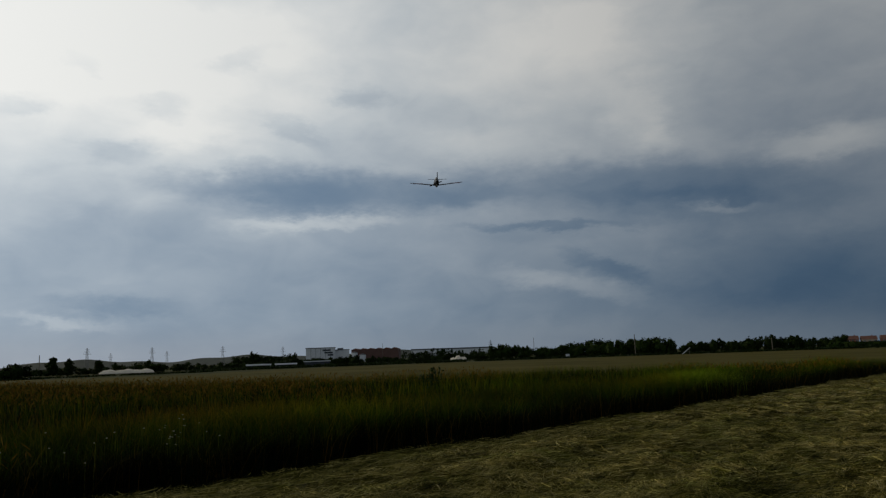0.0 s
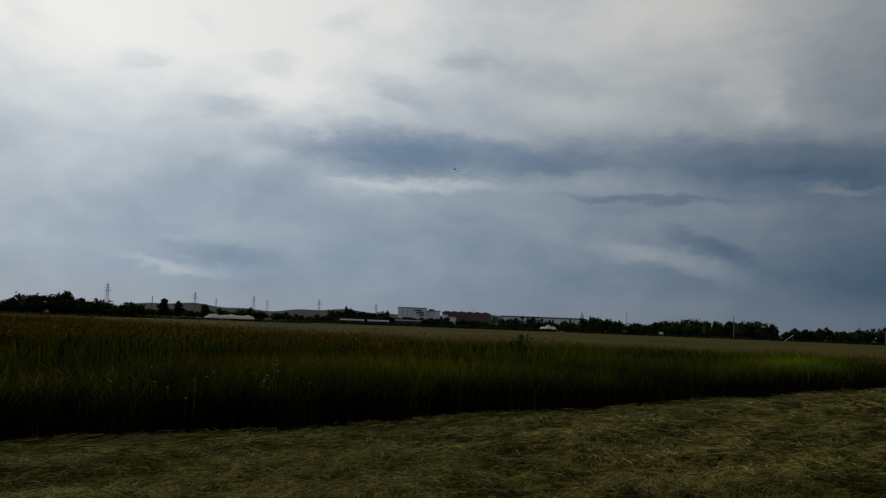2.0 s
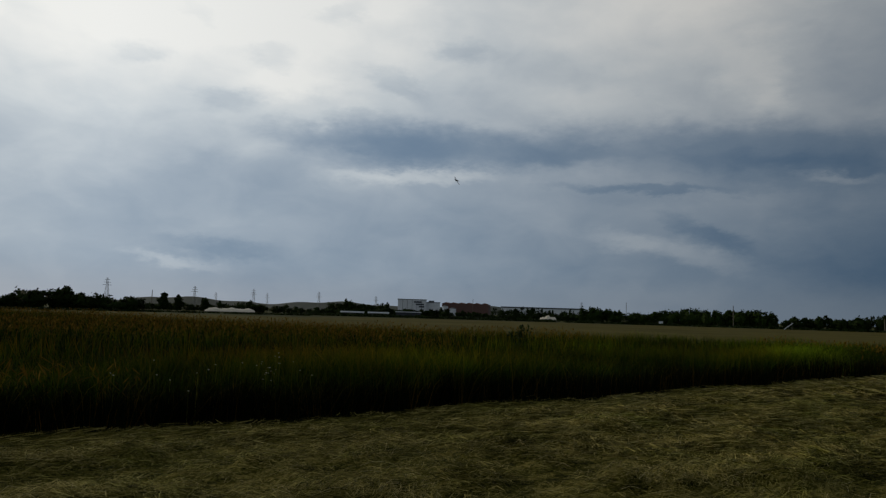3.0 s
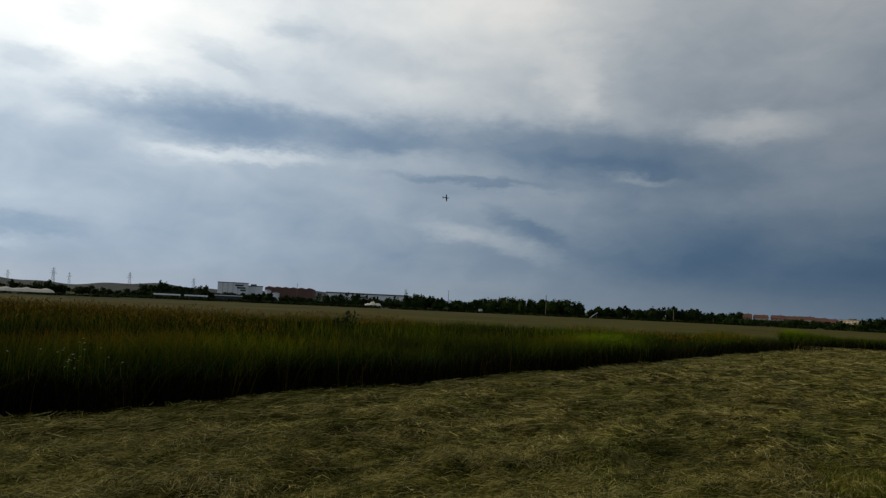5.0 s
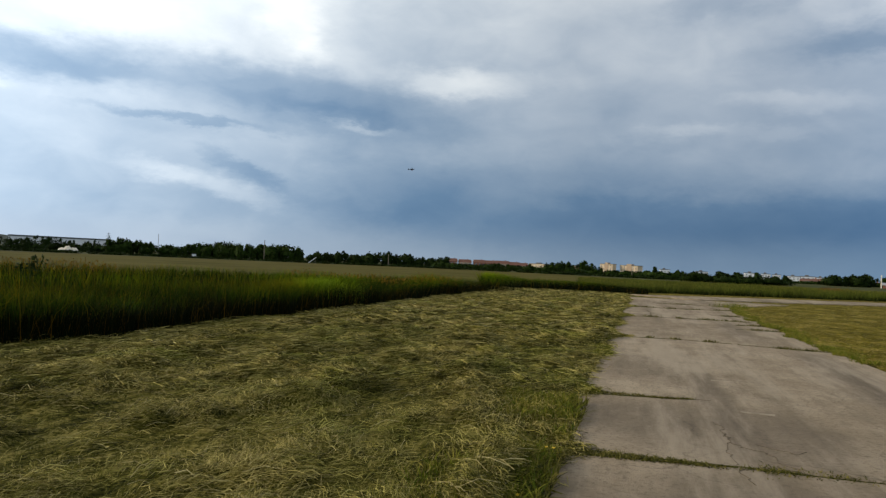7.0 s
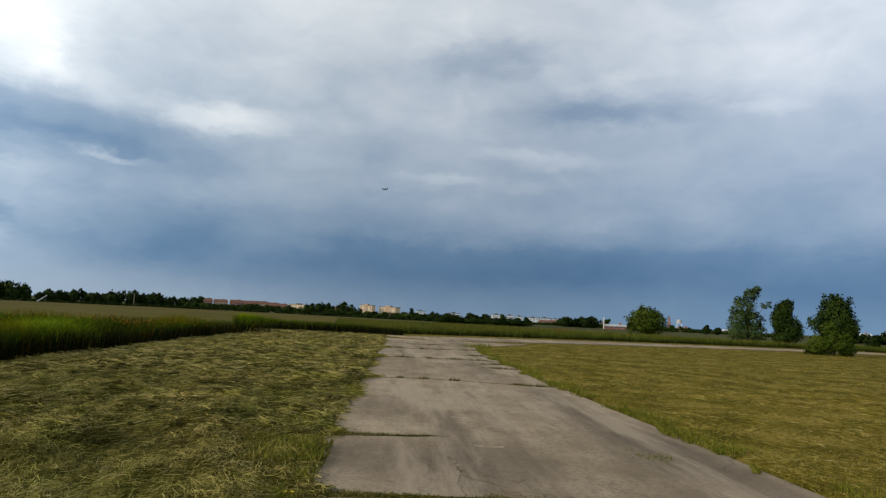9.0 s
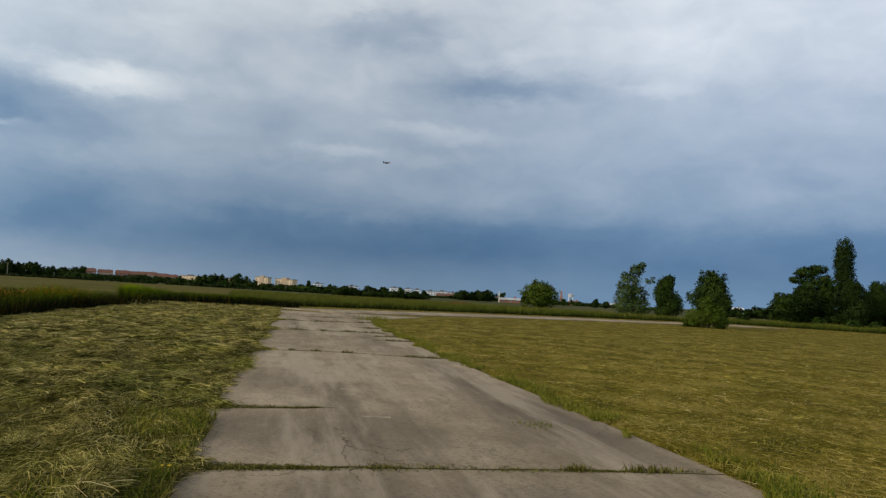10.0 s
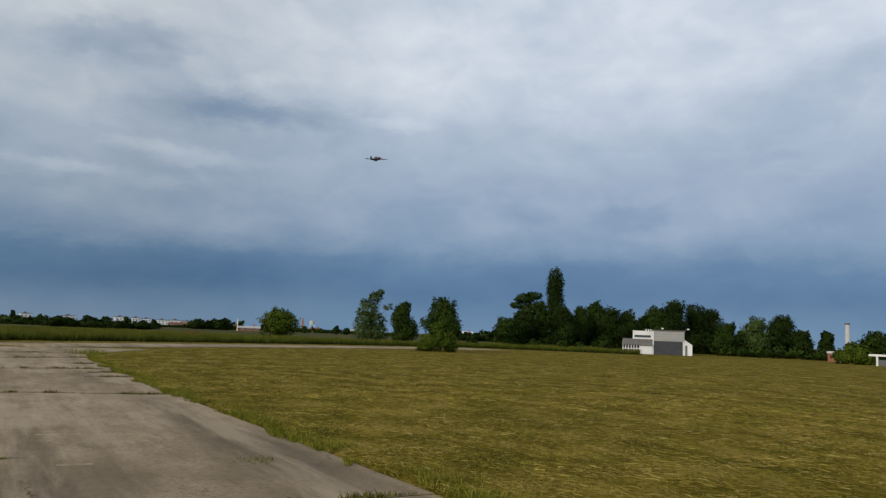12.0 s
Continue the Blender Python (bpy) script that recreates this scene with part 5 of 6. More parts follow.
    ob = thing("launch_ramp", -20.5, d, "tilted white ramp board on posts", "ramp")
    bm = boxed(-1.35, 1.35, -0.5, 0.5, -0.09, 0.09, m=pose(0, 0, 1.0, 0, -38, 0))
    part("board", bm, WHITE, ob)
    part("post", barred((0.8, 0, -0.1), (0.8, 0, 1.55), 0.06, 0.06, 6), WOOD, ob)
    part("post", barred((-0.6, 0, -0.1), (-0.6, 0, 0.5), 0.06, 0.06, 6), WOOD, ob)
    ob = thing("white_box", -11.9, 235, "small white box on the field bank", "box")
    part("body", boxed(-0.6, 0.6, 0, 0.8, -0.05, 1.15, bevel=0.04), WHITE, ob)
    part("lid", boxed(-0.66, 0.66, -0.06, 0.86, 1.15, 1.25), GREY_STEEL, ob)
    # pylons and posts
    for az, d, el in ((29.0, 1300, 1.78), (23.1, 1500, 1.44), (18.9, 1700, 1.38), (14.05, 1900, 1.32), (9.7, 2100, 1.15), (-6.1, 2300, 1.15), (21.6, 2600, 1.05), (17.9, 2800, 1.1)):
        make_pylon(az, d, el)
    for az, d, el in ((-16.9, 250, 1.15), (-26.3, 255, 0.5), (26.0, 260, 1.0), (-44.9, 260, 0.15), (-9.4, 400, 1.2), (2.2, 500, 1.15)):
        make_post(az, d, el, 0.13, WOOD, "slim wooden pole over the hedge", "pole", "pole")
    # the town, west to east
    for k, (az, w, el, m) in enumerate(((-31.3, 9, 0.40, BRICK), (-32.3, 11, 0.36, TAN), (-33.4, 10, 0.38, BRICK), (-34.3, 10, 0.36, BRICK), (-35.2, 12, 0.38, TAN), (-36.1, 10, 0.32, BRICK), (-36.8, 8, 0.28, TAN))):
        ridge = rise(el + 0.06, 700)
        gabled_house(az, 700, w, 10, ridge - 2.6, ridge, m, TILE, "red-roofed terraced house at the town's edge", turn=8, windows=3)
    make_post(-30.75, 690, 0.36, 1.0, WHITE, "pale silo beside red roofs", "silo", "silo")
    block_of_flats(-37.1, -38.6, 1000, 0.36, CREAM, "sunlit cream block of flats", 3, -28)
    block_of_flats(-39.3, -40.1, 1000, 0.34, CREAM, "narrow cream block of flats among trees", 3, -28)
    block_of_flats(-40.2, -41.5, 1020, 0.30, TAN, "tan block of flats among trees", 3, -20)
    block_of_flats(-42.5, -43.55, 1000, 0.58, CREAM, "tall sunlit cream block of flats", 5, -28)
    block_of_flats(-43.95, -45.4, 1000, 0.53, CREAM, "broad sunlit cream block of flats", 5, -28)
    for k, (az, w, el) in enumerate(((-47.3, 11, 0.28), (-49.9, 13, 0.24), (-53.2, 13, 0.30), (-54.2, 9, 0.28), (-54.9, 8, 0.25), (-56.0, 12, 0.20), (-56.9, 14, 0.22), (-57.7, 9, 0.18))):
        block_of_flats(az - w / 31.4, az + w / 31.4, 900, el + 0.07, WHITE, "distant white town building", 2, 8, "town_building")
    for k, (az, w, el, m) in enumerate(((-57.2, 12, 0.12, TAN), (-58.3, 11, 0.16, BRICK), (-60.9, 12, 0.05, TAN), (-59.7, 10, 0.08, BRICK), (-67.1, 7, 0.12, BRICK), (-70.0, 10, 0.10, WHITE), (-80.4, 14, 0.30, WHITE), (-78.6, 10, 0.30, WHITE))):
        ridge = rise(el, 450)
        gabled_house(az, 450, w * 0.8, 8, max(1.4, ridge - 1.6), ridge, m, TILE if m is not WHITE else WHITE, "low house with a red roof behind gardens", turn=15, windows=2)
    ob = gabled_house(-62.1, 300, wide(1.5, 300), 8, rise(-0.08, 300), rise(0.06, 300), BRICK, PALE, "brick bungalow with a pale roof", turn=0, windows=3)
    make_post(-61.25, 295, 0.52, 0.2, TARP, "pale concrete mast beside a bungalow", "mast", "mast")
    ob = thing("brick_tower", -65.98, 800, "slim red brick tower with stepped top", "tower")
    h = rise(0.86, 800)
    part("shaft", boxed(-1.6, 1.6, 0, 3.2, -0.5, h * 0.6), HAZED_BRICK, ob)
    part("upper_shaft", boxed(-1.0, 1.0, 0.6, 2.6, h * 0.6, h * 0.88), HAZED_BRICK, ob)
    part("spire", barred((0, 2, h * 0.88), (0, 2, h), 0.9, 0.2, 8), HAZED_BRICK, ob)
    ob = thing("water_tower", -66.68, 900, "white water tower on legs", "tower")
    h = rise(0.66, 900)
    # tank and cap greyed from white, distance haze put into their colour
    part("tank", barred((0, 3, h * 0.62), (0, 3, h * 0.95), 2.8, 3.2, 16), PALE, ob)
    part("cap", barred((0, 3, h * 0.95), (0, 3, h), 3.2, 0.6, 16), PALE, ob)
    for sx in (-2.4, 2.4):
        for y in (1.0, 5.0):
            part("leg", barred((sx, y, -0.3), (sx, y, h * 0.63), 0.5, 0.5, 6), WHITE, ob)
    # behind the eastern shrubs: chimney, brick hut, white frame
    d = 310.0
    ob = thing("works_chimney", -105.3, d, "tall pale concrete chimney with a dark rim", "chimney")
    h = rise(1.82, d)
    part("shaft", barred((0, 0, -0.2), (0, 0, h - 0.5), 0.95, 0.78, 20), PALE, ob)
    part("rim", barred((0, 0, h - 0.5), (0, 0, h), 0.86, 0.86, 20), BROWN, ob, "dark rim")
    d = 118.0
    ob = thing("brick_hut", -104.6, d, "small red brick hut with a pale slab roof", "hut")
    part("wall", boxed(-0.9, 0.9, 0, 2.0, -0.1, 1.15), BRICK, ob)
    part("roof", boxed(-1.0, 1.6, -0.1, 2.2, 1.15, 1.45), PALE, ob)
    part("door", boxed(0.2, 0.7, -0.04, 0.0, 0, 0.95), WHITE, ob)
    ob = thing("goal_frame", -107.3, 100, "white open frame with a flat top", "frame")
    part("beam", boxed(-1.2, 2.2, 0, 0.3, 1.1, 1.35), WHITE, ob)
    for x in (-0.35, 1.4):
        part("post", boxed(x - 0.11, x + 0.11, 0.02, 0.28, -0.1, 1.1), WHITE, ob)
    part("panel", boxed(-0.2, 2.1, 0.2, 0.3, 0.0, 0.7), GREY_STEEL, ob)


make_buildings()


# ---- the model aeroplane ----
def make_plane():
    ob = tagged(new("model_aeroplane"), "dark low-wing radio-controlled fighter model with red trim, in flight", "model aeroplane")
    rings = []
    for y, w, up, down in ((0.56, 0.035, 0.035, -0.045), (0.50, 0.062, 0.06, -0.075), (0.30, 0.080, 0.085, -0.105), (0.08, 0.085, 0.100, -0.125), (-0.15, 0.080, 0.095, -0.115), (-0.40, 0.060, 0.080, -0.070), (-0.65, 0.036, 0.062, -0.020), (-0.82, 0.014, 0.045, 0.012)):
        rings.append([(w * math.cos(a), y, (up + down) / 2 + (up - down) / 2 * math.sin(a)) for a in (2 * math.pi * i / 14 for i in range(14))])
    part("fuselage", loft(rings), DRAB, ob)

    def wing_half(side, root, tip, span, y0, sweep, z0, lift, thick):
        sections = []
        for f in (0.0, 0.3, 0.7, 0.94, 1.0):
            c = root + (tip - root) * f
            if f == 1.0:
                c *= 0.55
            y, z, x = y0 - sweep * f, z0 + lift * f, side * span * f
            th = thick * c
            sections.append([(x, y + c * a, z + th * b) for a, b in ((0.42, 0), (0.30, 0.62), (0.05, 1.0), (-0.30, 0.5), (-0.58, 0), (-0.30, -0.25), (0.05, -0.45), (0.30, -0.35))])
        return loft(sections)

    for side in (-1, 1):
        w = part("wing", wing_half(side, 0.34, 0.17, 0.80, 0.10, 0.03, -0.085, 0.085, 0.075), DRAB, ob, "dark painted wing")
        part("wing_tip", wing_half(side, 0.168, 0.12, 0.05, 0.075, 0.01, 0.0, 0.004, 0.09), RED, w, "red wing tip").location = (side * 0.745, 0, -0.006)
        part("aileron", boxed(side * 0.42, side * 0.70, -0.045, -0.03, -0.035, -0.02), RED, w, "red aileron edge")
        part("tailplane", wing_half(side, 0.17, 0.10, 0.29, -0.70, 0.02, 0.045, 0.008, 0.06), DRAB, ob)
    fin = bmesh.new()
    rows = [[fin.verts.new((x, y, z)) for y, z in ((-0.58, 0.06), (-0.70, 0.22), (-0.76, 0.26), (-0.86, 0.25), (-0.87, 0.02))] for x in (-0.009, 0.009)]
    fin.faces.new(rows[0])
    fin.faces.new(rows[1][::-1])
    for i in range(5):
        fin.faces.new((rows[0][i], rows[1][i], rows[1][(i + 1) % 5], rows[0][(i + 1) % 5]))
    bmesh.ops.recalc_face_normals(fin, faces=fin.faces)
    part("fin", fin, DRAB, ob, "dark tail fin")
    can = bmesh.new()
    bmesh.ops.create_uvsphere(can, u_segments=14, v_segments=8, radius=1, matrix=pose(0, -0.08, 0.085) @ Matrix.Diagonal((0.052, 0.19, 0.075, 1)))
    part("canopy", can, GLASS, ob, "tinted bubble canopy")
    part("scoop", loft([[(0.04 * math.cos(a) * k, y, -0.115 + 0.035 * math.sin(a) * k) for a in (2 * math.pi * i / 8 for i in range(8))] for y, k in ((0.05, 0.8), (-0.1, 1.0), (-0.3, 0.3))]), SILVER, ob)
    part("cowl_band", loft([[(w * math.cos(a), y, -0.007 + h * math.sin(a)) for a in (2 * math.pi * i / 14 for i in range(14))] for y, w, h in ((0.50, 0.065, 0.071), (0.44, 0.070, 0.080))], caps=False), RED, ob, "red band round the nose")
    prop = new("propeller")
    prop.parent = ob
    part("spinner", loft([[(k * 0.04 * math.cos(a), y, k * 0.04 * math.sin(a)) for a in (2 * math.pi * i / 12 for i in range(12))] for y, k in ((0.0, 1.0), (0.04, 0.85), (0.08, 0.45), (0.095, 0.1))]), RED, prop)
    for q in (0, 180):
        turn = pose(0, 0.03, 0, 0, q, 0)
        bm = bmesh.new()
        box(bm, -0.016, 0.016, -0.004, 0.004, 0.02, 0.20, m=turn @ pose(0, 0, 0, 0, 0, 28))
        part("blade", bm, BLACK, prop)
    return ob, prop


PLANE, PROPELLER = make_plane()


# ---- the old concrete strip, slab by slab ----
def slab(parent, corners, seed, base=0.0):
    """A worn slab: a ring of uneven edge points, a small chamfer, thickness 0.14 m."""
    r = random.Random(seed)
    rim = []
    for (x0, y0), (x1, y1) in zip(corners, corners[1:] + corners[:1]):
        count = 12
        nx, ny = -(y1 - y0), x1 - x0
        ln = math.hypot(nx, ny) or 1
        for i in range(count):
            f = i / count
            j = r.uniform(-0.022, 0.004) if i else r.uniform(-0.05, 0)
            rim.append((x0 + (x1 - x0) * f - nx / ln * -j, y0 + (y1 - y0) * f - ny / ln * -j))
    cx, cy = sum(p[0] for p in rim) / len(rim), sum(p[1] for p in rim) / len(rim)
    lift = base + r.uniform(-0.0015, 0.0015)
    bm = bmesh.new()
    low = [bm.verts.new((x, y, lift - 0.14)) for x, y in rim]
    mid = [bm.verts.new((x, y, lift - 0.015)) for x, y in rim]
    top = []
    for x, y in rim:
        reach = math.hypot(cx - x, cy - y)
        top.append(bm.verts.new((x + (cx - x) / reach * 0.012, y + (cy - y) / reach * 0.012, lift)))
    k = len(rim)
    for a, b in ((low, mid), (mid, top)):
        for i in range(k):
            bm.faces.new((a[i], a[(i + 1) % k], b[(i + 1) % k], b[i]))
    bm.faces.new(top)
    bmesh.ops.recalc_face_normals(bm, faces=bm.faces)
    return part("slab", bm, CONCRETE, parent)


def make_strip():
    strip = tagged(new("taxiway_strip"), "weathered concrete strip of cracked slabs with weeds in its joints", "taxiway", kind="structure")
    joints = [(q, q, q) for q in (-14, -10.4, -6.9, -3.4, 0.1, 3.5)] + [(6.72, 6.9, 6.8), (19.1, 19.35, 18.5), (28.5, 28.65, 28.6), (36.5, 36.1, 37.2)] + [(q, q, q) for q in (42.0, 46.0, 50.5)]
    g = 0.012
    k = 0
    for (a0, b0, c0), (a1, b1, c1) in zip(joints, joints[1:]):
        slab(strip, [xy(a0 + g, -0.85), xy(b0 + g, 0.9), xy(c0 + g, float(strip_right(c0))), xy(c1 - g, float(strip_right(c1))), xy(b1 - g, 0.9), xy(a1 - g, -0.85)], 300 + k)
        k += 1
    r = random.Random(23)
    cracks = ((0.010, (10.0, -0.75), (10.28, 0.27), (10.3, 0.78)), (0.006, (8.8, 0.70), (8.25, 0.74), (7.3, 0.69), (6.4, 0.75)),
              (0.006, (8.2, 0.72), (7.7, 0.81), (7.55, 1.0), (7.4, 1.07), (7.1, 1.09), (7.0, 1.25)), (0.009, (24.6, 2.7), (24.4, 3.3), (24.5, 3.95)), (0.012, (33.5, 0.1), (31.2, 0.25), (28.6, 0.2)), (0.005, (7.9, 1.0), (7.6, 1.25), (7.75, 1.4)))
    for half, *line in cracks:
        bm = bmesh.new()
        last = None
        for (s0, n0), (s1, n1) in zip(line, line[1:]):
            steps = max(2, int(math.hypot(s1 - s0, n1 - n0) / 0.07))
            for i in range(steps + 1):
                f = i / steps
                cs, cn = s0 + (s1 - s0) * f + r.uniform(-0.04, 0.04), n0 + (n1 - n0) * f + r.uniform(-0.035, 0.035)
                w = half * r.choice((0.03, 0.06, 0.12, 0.2, 0.5))
                across = abs(n1 - n0) > abs(s1 - s0)
                row = [bm.verts.new((*xy(cs + (j * w if across else 0), cn + (0 if across else j * w)), 0.005 if j == 0 else -0.003)) for j in (-1, 0, 1)]
                if last:
                    bm.faces.new((last[0], row[0], row[1], last[1]))
                    bm.faces.new((last[1], row[1], row[2], last[2]))
                last = row
        bmesh.ops.recalc_face_normals(bm, faces=bm.faces)
        part("crack", bm, CRACK, strip, "dark soil-filled crack")
    for x, y, w in ((*xy(12.26, 1.09), 0.15), (*xy(9.63, 1.24), 0.19)):
        mark = boxed(-w, w, -0.045, 0.045, 0.001, 0.006, m=pose(x, y, 0, 0, 0, -52))
        part("paint_mark", mark, FADED, strip, "worn pale paint mark")
    cross = tagged(new("taxiway_cross"), "pale concrete taxiway crossing beyond the lawn", "taxiway", kind="structure")
    for x0 in range(39, 92, 5):
        x1 = x0 + 4.96
        y0, y1 = float(cross_line(x0)), float(cross_line(x1))
        for a, b in ((-3.3, -0.15), (-0.12, 3.0)):
            slab(cross, [(x0, y0 + a), (x1, y1 + a), (x1, y1 + b), (x0, y0 + b)], 500 + k, 0.03)
            k += 1


make_strip()


def make_weeds():
    r = np.random.default_rng(41)
    rows = []
    for s0, s1, n0, n1, count in ((6.8, 6.85, 0.6, 4.3, 900), (10.2, 10.3, 0.0, 0.6, 160), (19.1, 19.35, -0.8, 0.9, 110), (19.35, 18.5, 0.9, 4.1, 420), (28.5, 28.6, -0.8, 3.3, 200), (24.5, 24.5, 2.8, 4.0, 110), (36.5, 36.1, -0.5, 0.9, 120), (36.1, 37.2, 0.9, 4.2, 200), (42.0, 42.0, 0.5, 5.0, 160), (3.5, 3.5, -0.9, 4.3, 300)):
        n = r.uniform(n0, n1, count)
        keep = waves(n * 2.4, 0 * n + s0, 8) > 0.05
        s = s0 + (s1 - s0) * (n - n0) / (n1 - n0) + r.normal(0, 0.022, count) + 0.03 * waves(n * 2.0, 0 * n + s0, 16, 3)
        rows.append(np.stack(xy(s[keep], n[keep]), 1))
    standing("joint_weeds", np.concatenate(rows), 0.045, 0.007, WEED_DARK, "small weeds and moss growing in the slab joints", "weeds", 0.9, 42, base=-0.02)
    rows = []
    for s0, n0, reach in ((28.5, -0.6, 0.15), (28.6, 0.2, 0.3), (28.6, 1.2, 0.12), (28.7, 2.2, 0.3), (28.6, 3.1, 0.4), (36.3, 0.1, 0.3), (36.4, 1.2, 0.25), (36.6, 2.3, 0.3), (37.0, 3.6, 0.5), (18.7, 3.1, 0.22), (18.55, 3.6, 0.2),
                          (19.3, 0.7, 0.1), (19.3, 0.1, 0.08), (19.2, 1.5, 0.14), (24.5, 3.4, 0.4), (26.6, 3.6, 0.4), (32.0, 3.4, 0.4), (42.0, 2.0, 0.5), (6.85, 2.9, 0.12), (6.82, 3.7, 0.25)):
        count = int(60 + 260 * reach)
        rows.append(np.stack(xy(s0 + r.normal(0, 0.035, count), n0 + r.normal(0, reach * 0.6, count)), 1))
    standing("joint_tufts", np.concatenate(rows), 0.085, 0.012, WEED_DARK, "dark tufts of weeds in the far slab joints", "weeds", 0.7, 49, base=-0.01)
    rows = []
    for s0, s1, n0, n1, count in ((6.76, 6.90, -1.0, 1.2, 6000), (6.90, 6.82, 0.9, 4.2, 1300), (10.05, 10.30, -1.0, 0.55, 4200)):
        f = r.random(count) ** 1.5
        n = n0 + (n1 - n0) * f
        keep = r.random(count) < 0.85 - 0.5 * f + 0.8 * waves(n * 3.1, 0 * n + s0, 18, 3)
        s = s0 + (s1 - s0) * f + r.normal(0, 1, count) * (0.10 - 0.08 * np.sqrt(f)) + 0.08 * waves(n * 2.6, 0 * n + s0, 16, 3)
        rows.append(np.stack(xy(s[keep], n[keep]), 1))
    standing("joint_turf", np.concatenate(rows), 0.034, 0.011, WEED_DARK, "lush weeds creeping from the verge along a slab joint", "weeds", 1.9, 45, base=-0.01)
    s = 2.0 + 44 * r.random(34000) ** 2.0
    n = verge(s) + 0.04 - np.abs(r.normal(0, 0.26, len(s)))
    keep = waves(s * 2.3, n * 2.6, 14, 3) > 0.05
    s, n = s[keep], n[keep]
    standing("edge_weeds_west", np.stack(xy(s, n), 1), 0.07, 0.009, WEED, "fresh green weeds along the strip's edge", "weeds", 1.1, 43, base=0.0)
    s = 3.0 + 42 * r.random(16000) ** 1.7
    n = verge(s) - 0.06 + r.normal(0, 0.10, len(s))
    lying("hay_edge", np.stack(xy(s, n), 1), 0.18, 0.006, HAY, "cut hay drifted over the slab's edge", "hay", 0.06, 0.4, 47)
    s = 3.8 + 5.5 * r.random(9000)
    n = -1.12 + r.normal(0, 0.26, len(s)) - 0.12 * (s - 6.5) * 0.3
    keep = (waves(s * 2.0, n * 2.2, 24, 3) > 0.0) & (n < -0.74)
    s, n = s[keep], n[keep]
    standing("verge_weeds", np.stack(xy(s, n), 1), 0.14, 0.012, WEED, "lush yellow-green weeds on the verge", "weeds", 0.95, 46, base=0.0)
    shift = r.normal(0, 0.12, (2, len(s)))
    standing("verge_undergrowth", np.stack(xy(s + shift[0], np.minimum(n + shift[1], -0.72)), 1), 0.10, 0.016, WEED_DARK, "dark green low weeds on the verge", "weeds", 1.2, 48, base=0.0)
    s = 3.0 + 40 * r.random(30000) ** 1.7
    n = strip_right(s) + np.abs(r.normal(0, 0.30, len(s))) + 0.22 * waves(s * 2.0, 0 * s, 10) + 0.08 * waves(s * 8.0, 0 * s, 30, 3) - 0.16
    keep = waves(s * 2.6, n * 2.6, 15, 3) > -0.15
    s, n = s[keep], n[keep]
    standing("edge_weeds_east", np.stack(xy(s, n), 1), 0.10, 0.010, WEED, "fresh green weeds along the strip's edge", "weeds", 1.0, 44, base=-0.01)
    # a tuft on the slabs, tall weeds at the meadow's end
    for az, d, count, h, spread, label in ((-65.27, 9.9, 160, 0.05, 0.16, "small tuft in a crack of the slab"), (-51.9, 41.5, 300, 0.32, 0.45, "weed clump at the strip's far edge"), (-34.3, 49.0, 500, 0.85, 0.9, "tall weed clump at the meadow's end"), (-17.6, 26.0, 1800, 0.72, 0.75, "yellow-green weed clump at the tall grass's edge"), (-19.6, 27.5, 2200, 0.76, 0.85, "yellow-green weed clump at the tall grass's edge"), (-21.8, 31.0, 1800, 0.70, 0.9, "yellow-green weed clump at the tall grass's edge")):
        p0 = spot(az, d)
        p = np.stack([p0.x + r.normal(0, spread, count), p0.y + r.normal(0, spread, count)], 1)
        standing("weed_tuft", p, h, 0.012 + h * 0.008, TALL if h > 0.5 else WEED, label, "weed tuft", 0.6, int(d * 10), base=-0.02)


def make_moss():
    """Soil and moss that swell out of the joints, one ribbon a joint."""
    r = random.Random(17)
    for s0, s1, n0, n1, width in ((3.5, 3.5, -0.85, 4.4, 0.06), (6.72, 6.9, -0.95, 0.9, 0.07), (6.9, 6.8, 0.9, 4.45, 0.05), (10.0, 10.28, -0.95, 0.5, 0.06), (19.1, 19.35, -0.85, 0.9, 0.05), (19.35, 19.1, 0.9, 2.0, 0.05), (19.0, 18.5, 2.1, 4.15, 0.13), (24.5, 24.5, 2.7, 4.0, 0.09),
                                  (28.5, 28.65, -0.85, 0.9, 0.17), (28.65, 28.6, 0.9, 3.9, 0.14), (36.5, 36.1, -0.8, 0.9, 0.2), (36.1, 37.2, 0.9, 4.2, 0.22), (42.0, 42.0, 0.4, 4.8, 0.2), (26.6, 26.6, 2.9, 4.0, 0.22), (32.0, 32.0, 2.6, 3.9, 0.22)):
        bm = bmesh.new()
        last = None
        steps = max(8, int((n1 - n0) / 0.12))
        for i in range(steps + 1):
            n = n0 + (n1 - n0) * i / steps
            swell = max(0.0, math.sin(n * 2.3 + s0) + 0.7 * math.sin(n * 5.9 + s0 * 2)) + (0.7 if n < 0.2 else 0.0)
            w = width * (0.04 + 0.55 * swell) * r.uniform(0.4, 1.4) * (0.1 if i in (0, steps) else 1)
            c = s0 + (s1 - s0) * i / steps + 0.035 * math.sin(n * 2.1 + s0 * 3) + r.uniform(-0.012, 0.012)
            row = [bm.verts.new((*xy(c - w, n), -0.004)), bm.verts.new((*xy(c, n), 0.007 + 0.1 * w)), bm.verts.new((*xy(c + w, n), -0.004))]
            if last:
                bm.faces.new((last[0], row[0], row[1], last[1]))
                bm.faces.new((last[1], row[1], row[2], last[2]))
            last = row
        ob = part("joint_moss", bm, MOSS, None)
        tagged(ob, "dark moss and soil in a slab joint", "moss", kind="stuff")


make_weeds()
make_moss()


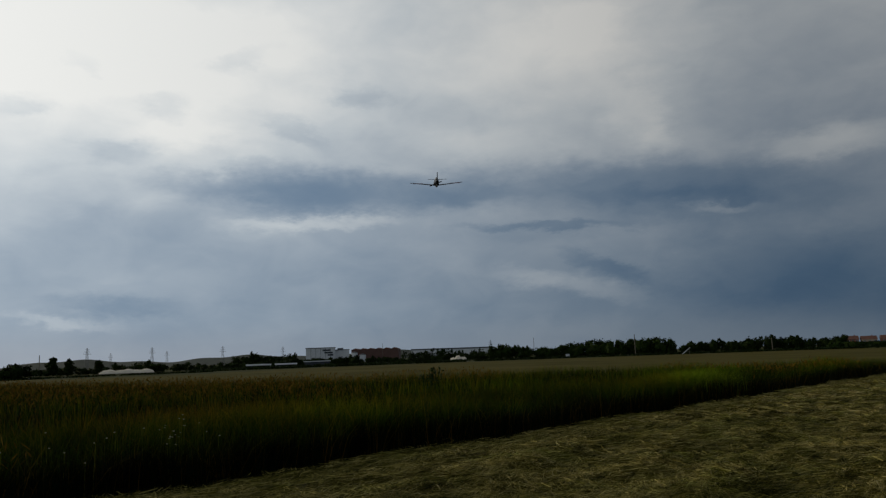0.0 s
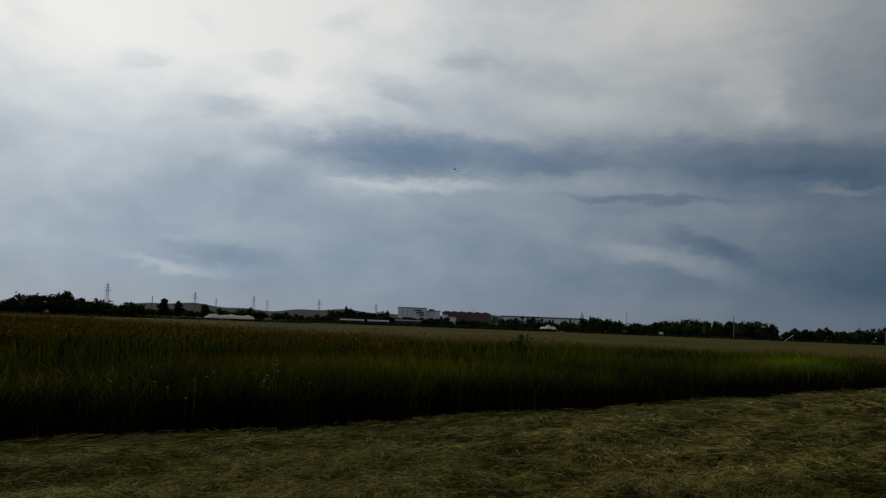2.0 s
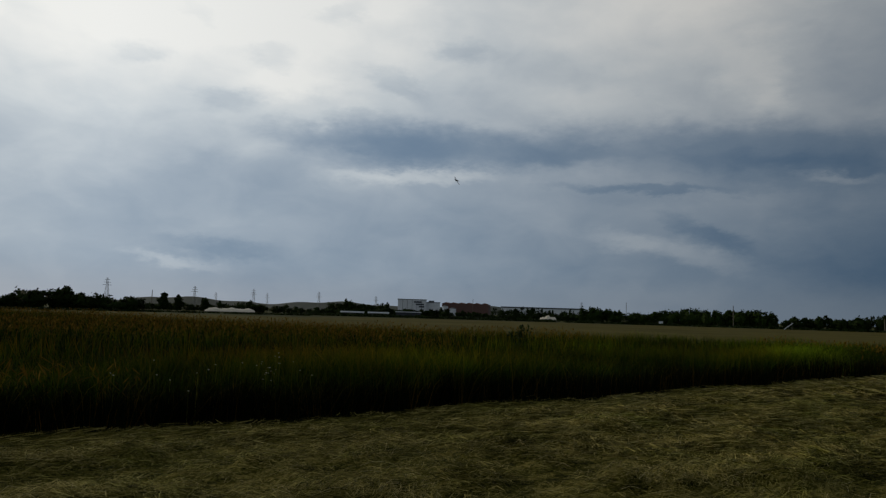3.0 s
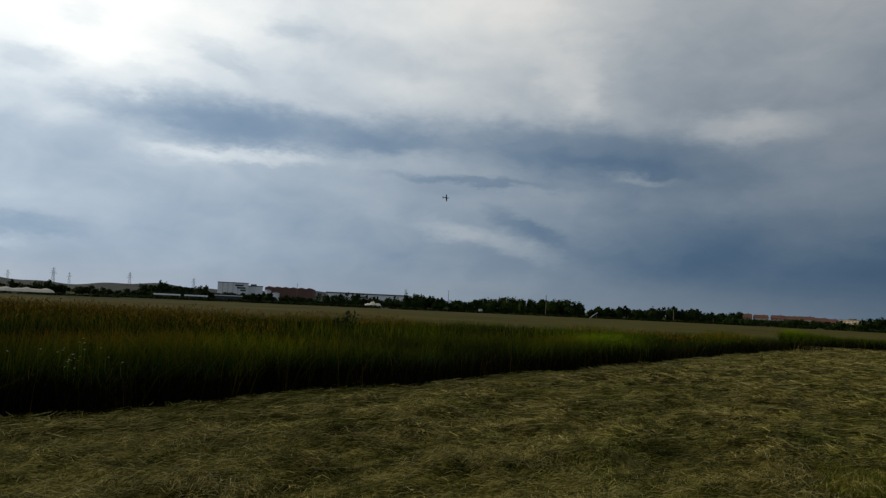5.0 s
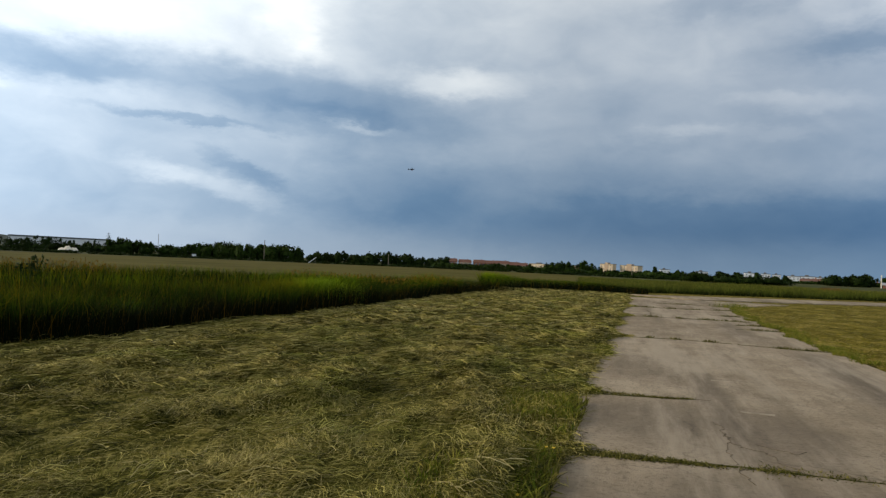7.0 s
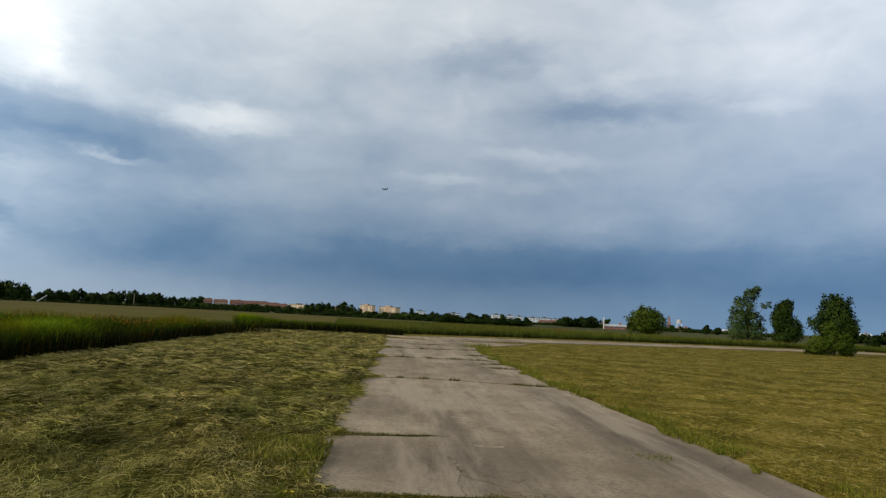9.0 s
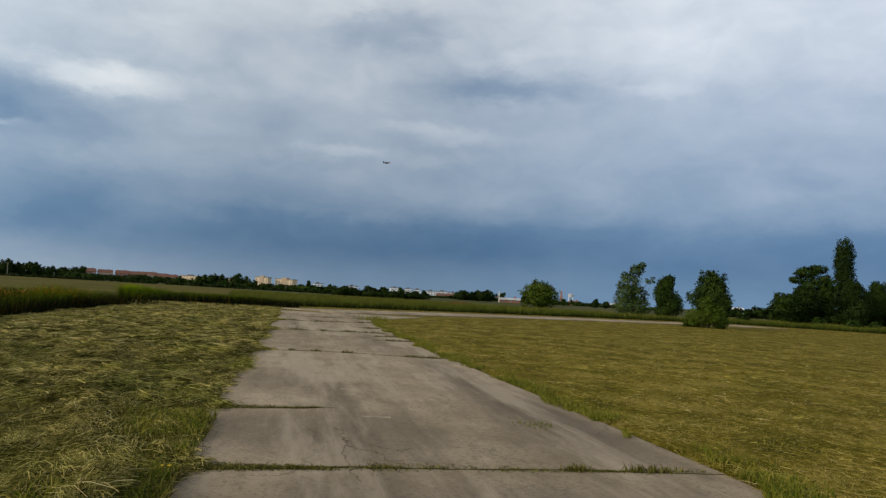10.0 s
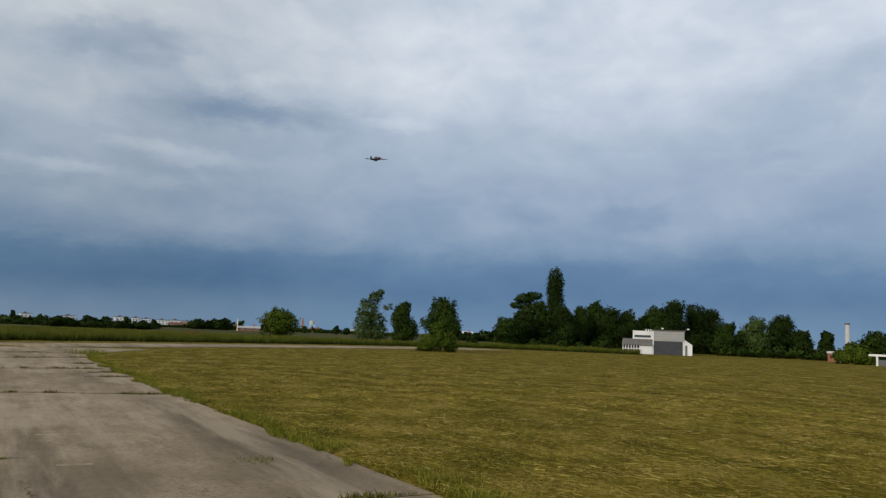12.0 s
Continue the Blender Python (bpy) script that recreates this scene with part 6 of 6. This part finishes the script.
def make_flowers():
    """Umbels over the tall grass's edge and yellow daisies by the slabs: stem and head."""
    r = random.Random(9)

    def flower(p, h, size, mat, label, group):
        ob = tagged(new("flower"), label, "flower", group)
        ob.location = p
        part("stem", barred((0, 0, 0), (r.uniform(-0.05, 0.05), r.uniform(-0.05, 0.05), h), 0.004, 0.003, 5), WEED, ob)
        bm = bmesh.new()
        for i in range(7):
            a = 2 * math.pi * i / 7
            c = Vector((math.cos(a) * size, math.sin(a) * size, h + size * 0.3))
            bar(bm, (0, 0, h), c, size * 0.12, size * 0.42, 5)
        bar(bm, (0, 0, h - 0.005), (0, 0, h + size * 0.5), size * 0.3, size * 0.5, 6)
        part("head", bm, mat, ob)

    for i in range(34):
        az = r.gauss(17.4, 0.75) if i < 20 else r.uniform(14, 30)
        d = r.uniform(11.2, 13.2) if az < 20 else r.uniform(10.6, 12)
        flower(spot(az, d), r.uniform(0.42, 0.86), r.uniform(0.008, 0.015), PETAL, "white wild flower among tall grass", "white flowers in the tall grass")
    for i in range(9):
        x, y = xy(r.uniform(5.0, 6.6), r.uniform(-1.3, -0.8))
        flower(Vector((x, y, 0.0)), r.uniform(0.06, 0.13), 0.014, YELLOW, "yellow daisy beside the concrete strip", "yellow daisies")
    weed = tagged(new("thistle"), "dark tall thistle standing over the grass", "thistle")
    weed.location = spot(-1.25, 25.5)
    for k in range(7):
        a = r.uniform(0, 6.28)
        top = (math.cos(a) * r.uniform(0.05, 0.5), math.sin(a) * r.uniform(0.05, 0.5), r.uniform(0.85, 1.3))
        part("stalk", barred((0, 0, 0), top, 0.018, 0.01, 5), LEAF_DARK, weed)
        crown_part([(top[0], top[1], top[2] - 0.1, 0.1, 0.1, 0.16), (top[0] * 0.6, top[1] * 0.6, top[2] * 0.65, 0.1, 0.1, 0.15)], 60, 0.05, LEAF_DARK, weed, 700 + k, "leaves")


make_flowers()


# ---- flight ----
FLIGHT = [  # seconds, x, y, z, bank to the right
    (0.0, 0.9, 21.9, 6.9, 0), (0.2, 0.45, 26.6, 8.1, -1), (0.5, -0.2, 34.4, 10.0, -3), (0.8, -1.1, 43.2, 11.7, -3), (1.0, -1.75, 50.0, 13.1, -2),
    (1.2, -2.35, 57.5, 14.7, 0), (1.5, -3.8, 69.3, 16.8, 3), (2.0, -6.1, 87.0, 19.9, 22), (2.5, -7.9, 102.5, 21.6, 42), (2.7, -8.3, 108.5, 22.2, 50),
    (3.5, -4.0, 132.0, 24.2, 62), (4.3, 7.0, 146.0, 25.0, 66), (4.6, 13.0, 149.5, 24.6, 70), (5.0, 23.6, 151.7, 24.2, 74), (5.5, 35.5, 152.6, 23.4, 72),
    (6.0, 49.6, 152.9, 22.5, 45), (6.5, 63.5, 152.2, 21.9, 22), (7.0, 77.3, 146.8, 22.5, 28), (7.5, 87.4, 139.5, 24.2, 40), (7.7, 90.9, 135.8, 25.4, 42),
    (8.5, 98.0, 114.5, 26.0, 38), (9.3, 95.5, 91.2, 24.0, 20), (9.5, 94.0, 84.4, 23.0, 18), (10.0, 87.2, 68.2, 21.0, 16), (10.5, 77.5, 52.8, 19.1, 22), (11.0, 66.8, 38.1, 17.1, 18),
    (11.5, 55.2, 26.1, 14.7, 14), (12.0, 43.8, 14.8, 12.6, 7)]


def motions():
    rows = []
    for i, (t, x, y, z, bank) in enumerate(FLIGHT):
        a, b = FLIGHT[max(0, i - 1)], FLIGHT[min(len(FLIGHT) - 1, i + 1)]
        dx, dy, dz = b[1] - a[1], b[2] - a[2], b[3] - a[3]
        heading = math.degrees(math.atan2(-dx, dy))
        climb = math.degrees(math.atan2(dz, math.hypot(dx, dy)))
        trim = max(0.0, 1.2 - t)   # nose down and to the right at first
        rows.append((t, pose(x, y, z, climb + 2 - 5 * trim, bank, heading - 4.5 * trim + 24 * max(0.0, 1 - abs(t - 10.5) / 1.3))))
    walk(PLANE, rows)
    walk(PROPELLER, [(i / FPS, pose(0, 0.56, -0.005, 0, 80 * i + 70, 0)) for i in range(361)])


motions()
